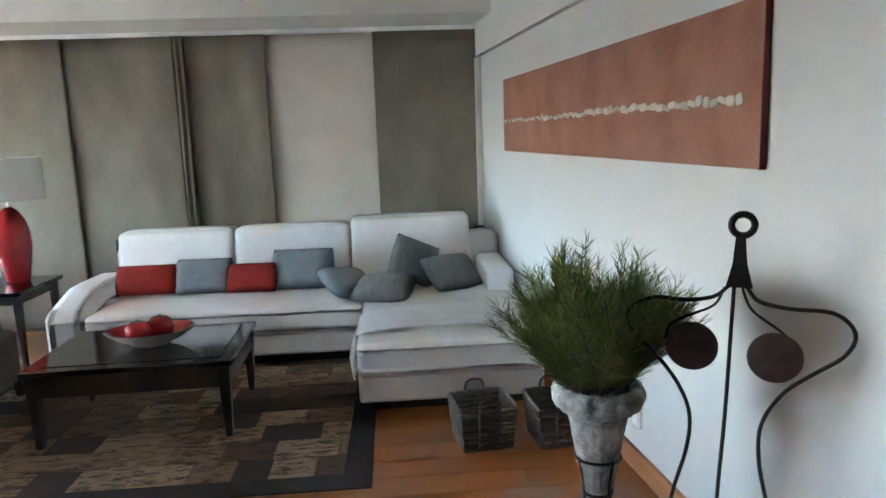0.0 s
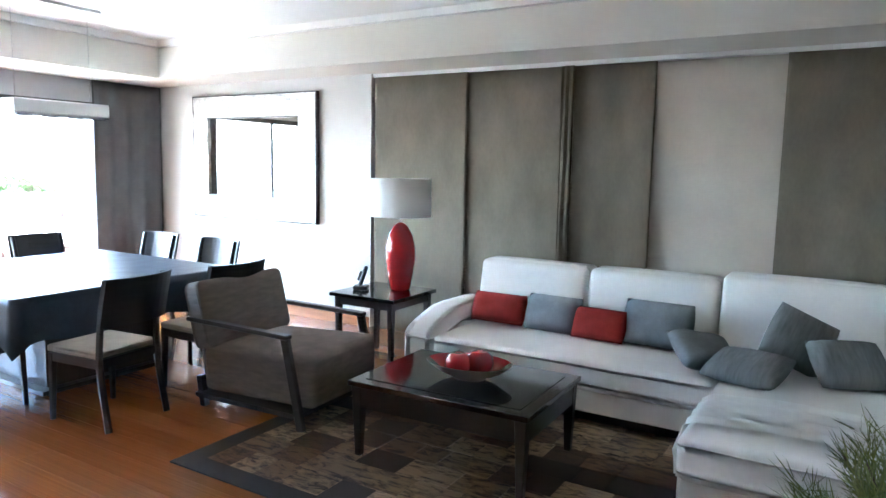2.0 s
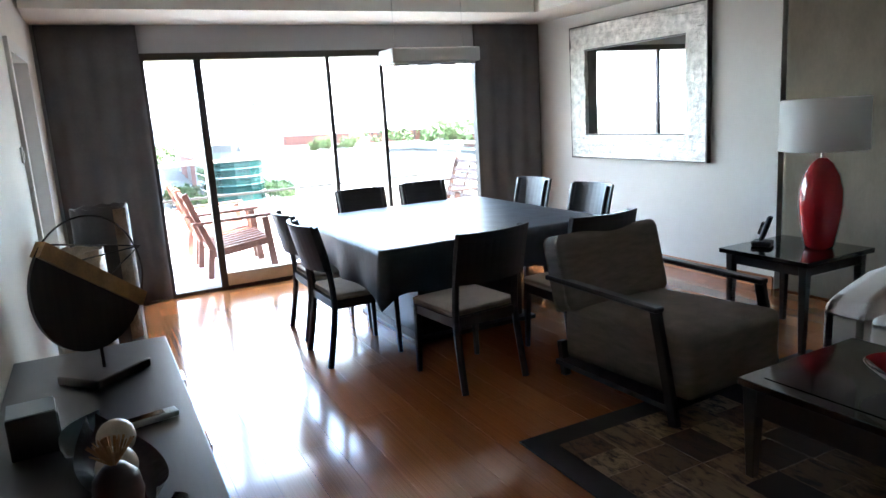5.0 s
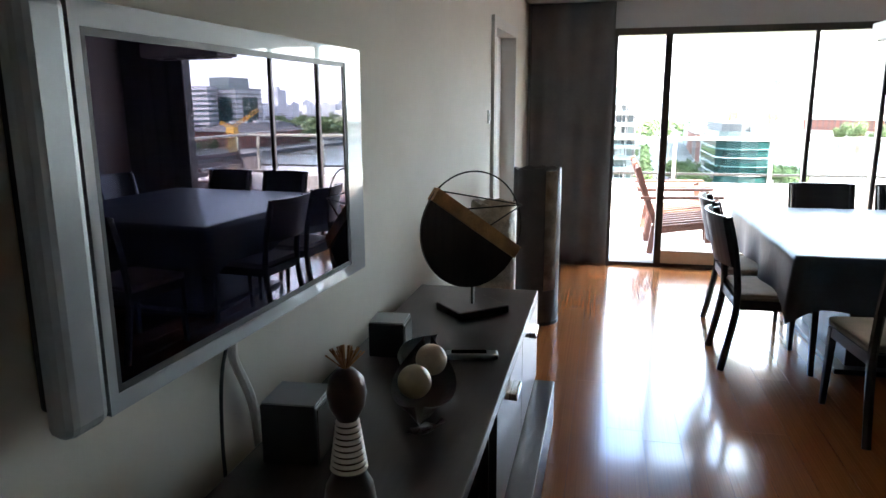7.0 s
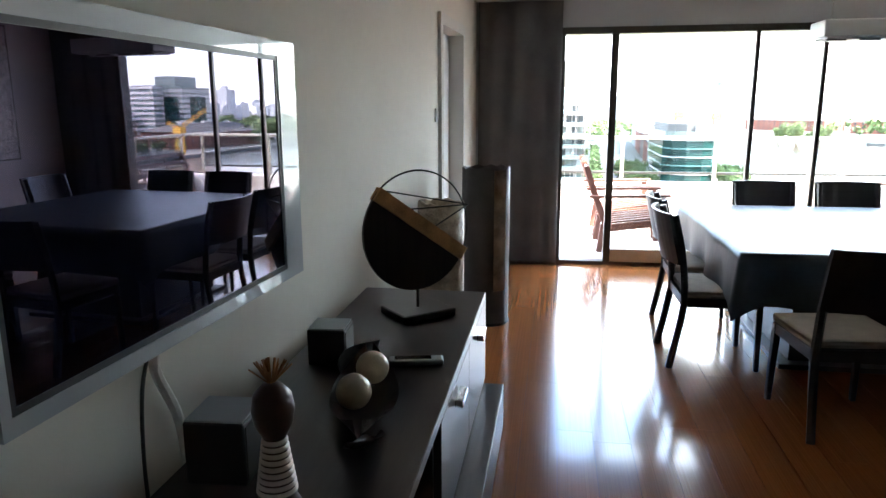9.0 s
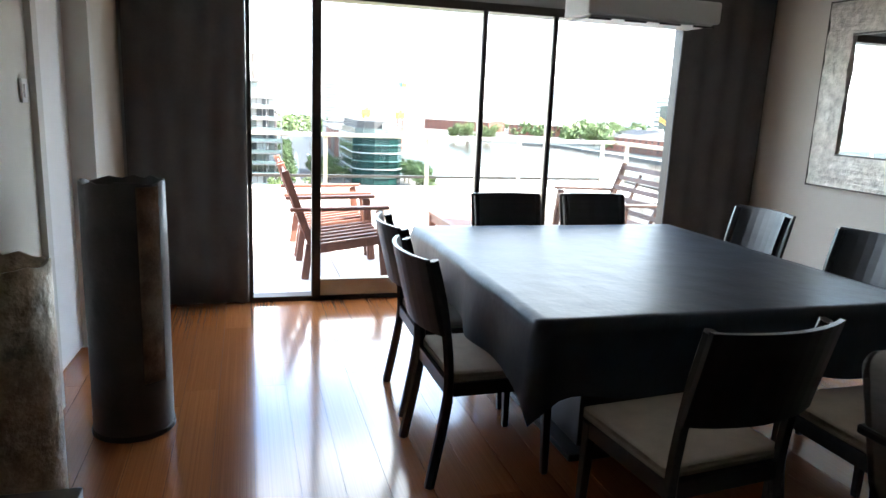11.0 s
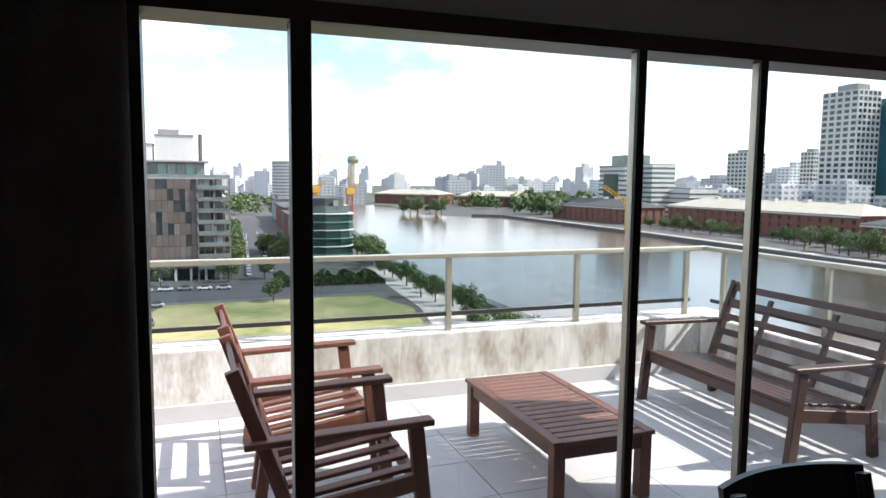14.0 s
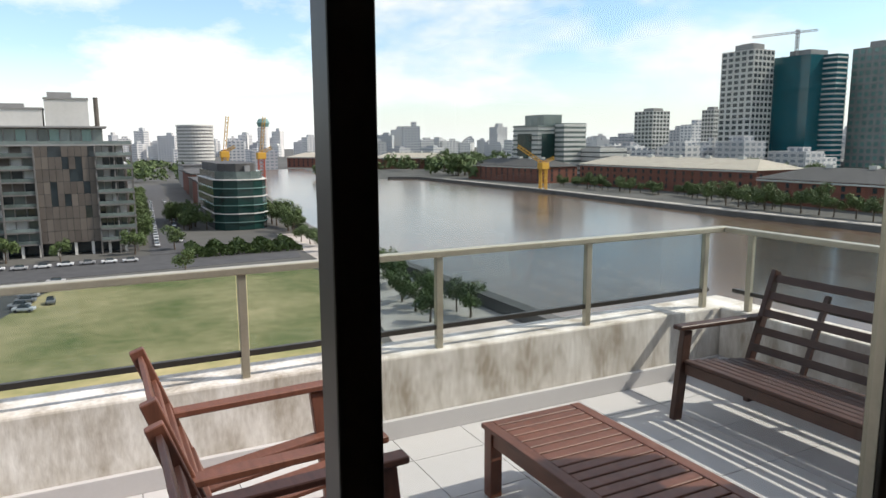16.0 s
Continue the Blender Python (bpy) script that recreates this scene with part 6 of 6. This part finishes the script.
part("glass_centre", B(-552, 357.2, GZ, -530, 358, 9), M_OFFG, bo, "dark glass centre bay")
part("glass_centre", B(-520, 362, GZ, -519.2, 376, 9), M_OFFG, bo)
for f in range(11):
    part("storey_band", B(-560.3, 357.4, GZ + 5 + f * 4.2, -519.4, 392.3, GZ + 6.6 + f * 4.2), M_GLZ, bo)
part("wing", B(-520, 376, GZ, -506, 400, 18), M_GLZ, bo)
for f in range(11):
    part("storey_band", B(-520, 375.7, GZ + 5 + f * 4.2, -505.6, 400.3, GZ + 7.2 + f * 4.2), M_CONC, bo)
tower("apartment_tower", -640, 578, -610, 604, 36, M_CONC, M_WINDK, 14, 5, "pale concrete residential tower block")
tower("apartment_tower", -610, 655, -592, 668, 38, M_CONC, M_WINDK, 14, 4, "pale concrete residential tower block")
tower("white_office", -520, 395, -480, 425, -4, M_CONC, M_WINDK, 6, 0, "low white office with dark window bands")
rt = thing("round_hotel", "round white banded hotel building", "building")
part("wall", lathe(bmesh.new(), [(0, GZ), (21, GZ), (21, 24), (0, 24)], n=40), M_CONCD, rt)
rt.matrix_basis = pose(-900, 118, 0)
for f in range(13):
    part("storey_band", lathe(bmesh.new(), [(20, GZ + 6 + f * 4), (21.8, GZ + 6 + f * 4), (21.8, GZ + 8 + f * 4), (20, GZ + 8 + f * 4)], n=40), M_CONC, rt)
sp_t = thing("slim_tower", "slim pale tower with a round top", "tower", pose(-1100, 245, 0))
part("shaft", lathe(bmesh.new(), [(0, GZ), (9, GZ), (9, 26), (0, 26)], n=20), M_CITY, sp_t)
part("crown", lathe(bmesh.new(), [(0, 26), (8, 27), (10, 33), (7, 39), (0, 40)], n=20), M_TEALB, sp_t)

# cranes
def lattice(bm, a, b, w, n):
    a, b = Vector(a), Vector(b)
    d = (b - a).normalized()
    s = d.cross(Vector((0.3, 1, 0.2))).normalized()
    u = s.cross(d)
    cs = [s * w + u * w, s * w - u * w, -s * w - u * w, -s * w + u * w]
    for c in cs:
        beam(bm, a + c, b + c, w * 0.35, w * 0.35)
    for k in range(n):
        p, r = a.lerp(b, k / n), a.lerp(b, (k + 1) / n)
        for i in range(4):
            beam(bm, p + cs[i], r + cs[(i + 1) % 4], w * 0.22, w * 0.22)
    return bm


for x, y, m1, m2, s, lab in ((-402, 281, M_CRANE, M_CRANE, 1.0, "yellow preserved dock crane"), (-650, 142, M_CRANER, M_CRANE, 1.3, "red and yellow preserved dock crane"), (-700, 118, M_CRANE, M_CRANE, 1.35, "yellow preserved dock crane")):
    c = thing("dock_crane", lab, "crane", pose(x, y, GZ) @ Matrix.Scale(s, 4), "dock cranes")
    part("tower", lattice(bmesh.new(), (0, 0, 0), (0, 0, 15), 2.0, 6), m1, c)
    part("cabin", B(-3, -3, 15, 3, 3, 19.5, bev=0.3), m2, c)
    jib = (-8, -16, 31) if s == 1.0 else (1, 3, 44)
    part("jib", lattice(bmesh.new(), (0, 0, 19), jib, 0.9, 8), m2, c)
    part("counter_jib", lattice(bmesh.new(), (0, 0, 19), (3, 7, 23), 0.8, 3), m2, c)
tc2 = thing("tower_crane", "grey tower crane above the unfinished tower", "crane", pose(-405, 540, 72))
part("mast", lattice(bmesh.new(), (0, 0, 0), (0, 0, 22), 1.0, 8), M_CONCD, tc2)
part("jib", lattice(bmesh.new(), (-24, -26, 17), (10, 12, 21), 0.7, 12), M_CONCD, tc2)

# far skyline
rnd = random.Random(21)
cm = [mesh_of("city_block", box(box(bmesh.new(), -0.5, -0.5, 0, 0.5, 0.5, 1.0), -0.2 + 0.1 * k, -0.25, 1.0, 0.3, 0.2, 1.12), M_CITY) for k in range(3)]
for k in range(230):
    yx = rnd.uniform(-0.25, 1.75)
    dist = rnd.uniform(1000, 2300)
    x = -dist / (1 + 0.45 * yx)
    h = GZ * 0 + rnd.choice((rnd.uniform(20, 34), rnd.uniform(24, 42), rnd.uniform(34, 62))) * (0.75 + dist / 5000)
    o = new("city_building", cm[k % 3])
    o.matrix_basis = Matrix.Translation((x, -x * yx, GZ)) @ pose(0, 0, 0, 0, 0, rnd.uniform(0, 90)) @ Matrix.Diagonal((rnd.uniform(14, 40), rnd.uniform(14, 30), h, 1))
    tagged(o, "distant hazy city building", "building", "far skyline")
for k in range(130):
    yx = rnd.uniform(0.45, 1.6)
    x = -rnd.uniform(500, 800) / (1 + 0.3 * yx)
    y = -x * yx
    if y < 440:
        continue
    o = new("city_building", cm[k % 3])
    o.matrix_basis = Matrix.Translation((x, y, GZ)) @ pose(0, 0, 0, 0, 0, rnd.uniform(-8, 8)) @ Matrix.Diagonal((rnd.uniform(14, 34), rnd.uniform(14, 30), rnd.uniform(14, 34), 1))
    tagged(o, "pale mid-rise city building", "building", "buildings behind the docks")


# trees
def crown_mesh(seed, r, h, z0, nl=1500):
    rn = random.Random(seed)
    blobs = [(Vector((rn.uniform(-0.6, 0.6) * r, rn.uniform(-0.6, 0.6) * r, z0 + h * rn.uniform(0.25, 0.85))), rn.uniform(0.3, 0.55) * r) for _ in range(11)]
    vs, fs = [], []
    for k in range(nl):
        c, br = blobs[rn.randrange(len(blobs))]
        d = Vector((rn.gauss(0, 1), rn.gauss(0, 1), rn.gauss(0, 0.8))).normalized()
        p = c + d * br * rn.uniform(0.6, 1.08)
        s = rn.uniform(0.14, 0.34)
        a = Vector((rn.gauss(0, 1), rn.gauss(0, 1), rn.gauss(0, 1))).normalized()
        b = a.cross(d + Vector((0.01, 0, 0.02))).normalized()
        i = len(vs)
        vs.extend([p + a * s, p + b * s * 0.6, p - a * s, p - b * s * 0.6])
        fs.append((i, i + 1, i + 2, i + 3))
    me = bpy.data.meshes.new("crown")
    me.from_pydata(vs, [], fs)
    me.materials.append(M_TREE)
    return me


protos = []
for k in range(3):
    t = thing("tree", "leafy green waterside tree", "tree", pose(-120 - k * 9, 57 + k, GZ), "trees in the city")
    tk = bmesh.new()
    tube(tk, smoothed([(0, 0, 0), (0.1, 0.05, 1.5), (0, 0.1, 3.2)], 3), lambda u: 0.24 - 0.1 * u, 7)
    for j in range(5):
        a = j * 1.26 + k
        tube(tk, [(0, 0.05, 2.4), (math.cos(a) * 0.9, math.sin(a) * 0.9, 3.6), (math.cos(a) * 1.5, math.sin(a) * 1.5, 4.9)], lambda u: 0.11 - 0.07 * u, 5)
    part("trunk", tk, M_TRUNK, t)
    o = new("crown", crown_mesh(30 + k, 2.9, 4.6, 2.0))
    o.parent = t
    protos.append(t)
rnd = random.Random(14)


def plant(x, y, s=1.0):
    t = protos[rnd.randrange(3)]
    copy_thing(t, pose(x, y, GZ, 0, 0, rnd.uniform(0, 360)) @ Matrix.Scale(1, 4)).scale = (s, s, s * rnd.uniform(0.9, 1.15))


for k in range(16):
    plant(-118 - k * 8 + rnd.uniform(-2, 2), 64 + rnd.uniform(-2, 3) + k * 0.1, rnd.uniform(0.8, 1.15))
for k in range(7):
    plant(-255 - k * 7, 69 + rnd.uniform(-2, 3), rnd.uniform(1.2, 1.7))
for k in range(44):
    plant(-440 + k * 4.8 + rnd.uniform(-2, 2), 322 + rnd.uniform(-6, 8) - max(0, k - 30) * 1.2, rnd.uniform(0.9, 1.55))
for k in range(12):
    plant(-270 + k * 9, 296 + rnd.uniform(-4, 4), rnd.uniform(1.4, 1.9))
for k in range(20):
    plant(rnd.uniform(-640, -560), rnd.uniform(330, 420), rnd.uniform(1.8, 2.8))
for k in range(14):
    plant(rnd.uniform(-300, -240), rnd.uniform(385, 440), rnd.uniform(1.8, 2.6))
for k in range(9):
    plant(rnd.uniform(-690, -620), rnd.uniform(190, 250) , rnd.uniform(1.8, 2.6))
for k in range(26):
    plant(-246 - k * 9, 14.5 + k * 0.5 + rnd.uniform(-1, 1), rnd.uniform(0.8, 1.4))
for k in range(40):
    plant(rnd.uniform(-900, -560), rnd.uniform(300, 760), rnd.uniform(2.0, 3.4))
for k in range(26):
    plant(rnd.uniform(-470, -300), rnd.uniform(404, 440), rnd.uniform(1.8, 2.8))
for k in range(16):
    plant(rnd.uniform(-340, -286), rnd.uniform(30, 41), rnd.uniform(0.9, 1.4))
for x, y in ((-236, 12), (-232, -8), (-236, -22), (-196, 22), (-240, 24)):
    plant(x, y, rnd.uniform(0.9, 1.4))
vs, fs = [], []
for k in range(5200):
    u = rnd.random()
    p = Vector((-226 + rnd.uniform(-7, 7), 26 + 34 * u, GZ + 3.6 * rnd.random() ** 0.6 * (0.75 + 0.35 * math.sin(u * 30))))
    a = Vector((rnd.gauss(0, 1), rnd.gauss(0, 1), rnd.gauss(0, 1))).normalized() * rnd.uniform(0.3, 0.7)
    b = a.orthogonal() * 0.6
    i = len(vs)
    vs.extend([p + a, p + b, p - a, p - b])
    fs.append((i, i + 1, i + 2, i + 3))
hm = bpy.data.meshes.new("hedge")
hm.from_pydata(vs, [], fs)
hm.materials.append(M_TREE)
tagged(new("hedge", hm), "dense bright green reed hedge beside the lawn", "hedge", kind="stuff")

wr = random.Random(31)
vs, fs = [], []
for k in range(420):
    if k < 170:
        x, y, sz = wr.uniform(-1000, -560), wr.uniform(300, 620), wr.uniform(7, 14)
    elif k < 250:
        x, y, sz = wr.uniform(-480, -300), wr.uniform(404, 470), wr.uniform(6, 11)
    elif k < 320:
        x, y, sz = wr.uniform(-290, -150), wr.uniform(384, 470), wr.uniform(6, 10)
    else:
        x, y, sz = wr.uniform(-1100, -640), wr.uniform(20, 150), wr.uniform(5, 10)
        if y > 60 - (x + 262) * 0.1:
            y = 40 + wr.uniform(-20, 14)
    for q in range(46):
        d = Vector((wr.gauss(0, 1), wr.gauss(0, 1), wr.gauss(0, 1))).normalized()
        p = Vector((x, y, GZ + sz * 0.85)) + Vector((d.x * sz * 0.75, d.y * sz * 0.75, d.z * sz * 0.6)) * wr.uniform(0.55, 1.1)
        a = Vector((wr.gauss(0, 1), wr.gauss(0, 1), wr.gauss(0, 1))).normalized() * sz * wr.uniform(0.12, 0.28)
        b = a.cross(d + Vector((0.01, 0, 0.02))).normalized() * a.length * 0.7
        i = len(vs)
        vs.extend([p + a, p + b, p - a, p - b])
        fs.append((i, i + 1, i + 2, i + 3))
wm = bpy.data.meshes.new("far_woods")
wm.from_pydata(vs, [], fs)
wm.materials.append(M_TREE)
tagged(new("far_woods", wm), "distant dark green tree masses among the buildings", "woods", kind="stuff")

# parked cars
car = thing("car", "parked car beside the lawn", "car", pose(-172, -8, GZ + 0.1), "parked cars")
cbm = B(-2.1, -0.85, 0.35, 2.1, 0.85, 0.95, bev=0.15)
part("body", cbm, M_CARW, car)
cab = B(-1.1, -0.75, 0.95, 1.2, 0.75, 1.45)
for v in cab.verts:
    if v.co.z > 1.2:
        v.co.x *= 0.75
        v.co.y *= 0.85
part("cabin", cab, M_WINDK, car)
for sx in (-1.3, 1.3):
    for sy in (-0.8, 0.8):
        wbm = lathe(bmesh.new(), [(0, -0.1), (0.32, -0.1), (0.32, 0.1), (0, 0.1)], n=12)
        o = part("wheel", wbm, M_BLACK, car)
        o.matrix_basis = pose(sx, sy, 0.32, 90, 0, 0)
rnd = random.Random(9)
for k in range(7):
    copy_thing(car, pose(-166 - k * 5 + rnd.uniform(-1, 1), -12 + rnd.uniform(-2, 2) + k * 0.4, GZ + 0.1, 0, 0, 80 + rnd.uniform(-8, 8)))
for k in range(9):
    copy_thing(car, pose(-222 - rnd.uniform(-1, 1), -34 + k * 5.5, GZ + 0.1, 0, 0, 90))
for k in range(24):
    copy_thing(car, pose(-250 - k * 8, 19.5 + k * 0.49, GZ + 0.1, 0, 0, 177))
    if k % 2:
        copy_thing(car, pose(-250 - k * 8, 27.0 + k * 0.49, GZ + 0.1, 0, 0, 177))

# ---- floor planks and terrace tiles ----
pkm = mesh_of("floor_plank", B(-0.5, -0.5, -0.011, 0.5, 0.5, 0.0), M_FLOOR)
rnd = random.Random(1)
PW = 0.165
y = 0.62
row = 0
while y < 5.9:
    x = WX - rnd.uniform(0, 1.5)
    while x < 1.35:
        L = rnd.choice((1.6, 2.0, 2.4))
        a, b = max(x, WX), min(x + L, rwx(y) + 0.02)
        if b - a > 0.05:
            piece("floor_plank", pkm, floor, Matrix.Translation(((a + b) / 2, y + PW / 2, 0.0)) @ Matrix.Diagonal((b - a - 0.0015, PW - 0.0015, 1, 1)))
        x += L
    y += PW
y = 0.62 - PW
while y > -2.6:
    x = -2.0
    while x < 1.85:
        L = 2.0
        a, b = x, min(x + L, 1.85)
        piece("floor_plank", pkm, floor, Matrix.Translation(((a + b) / 2, y + PW / 2, 0.0)) @ Matrix.Diagonal((b - a - 0.0015, PW - 0.0015, 1, 1)))
        x += L
    y -= PW
tlm = mesh_of("floor_tile", B(-0.5, -0.5, -0.011, 0.5, 0.5, 0.0), M_TILE)
T = 0.46
for i in range(6):
    for j in range(20):
        x0_, y0_ = WX - 0.16 - (i + 1) * T, 6.03 - (j + 1) * T
        piece("floor_tile", tlm, terr, Matrix.Translation((x0_ + T / 2, y0_ + T / 2, TZ)) @ Matrix.Diagonal((T - 0.005, T - 0.005, 1, 1)))
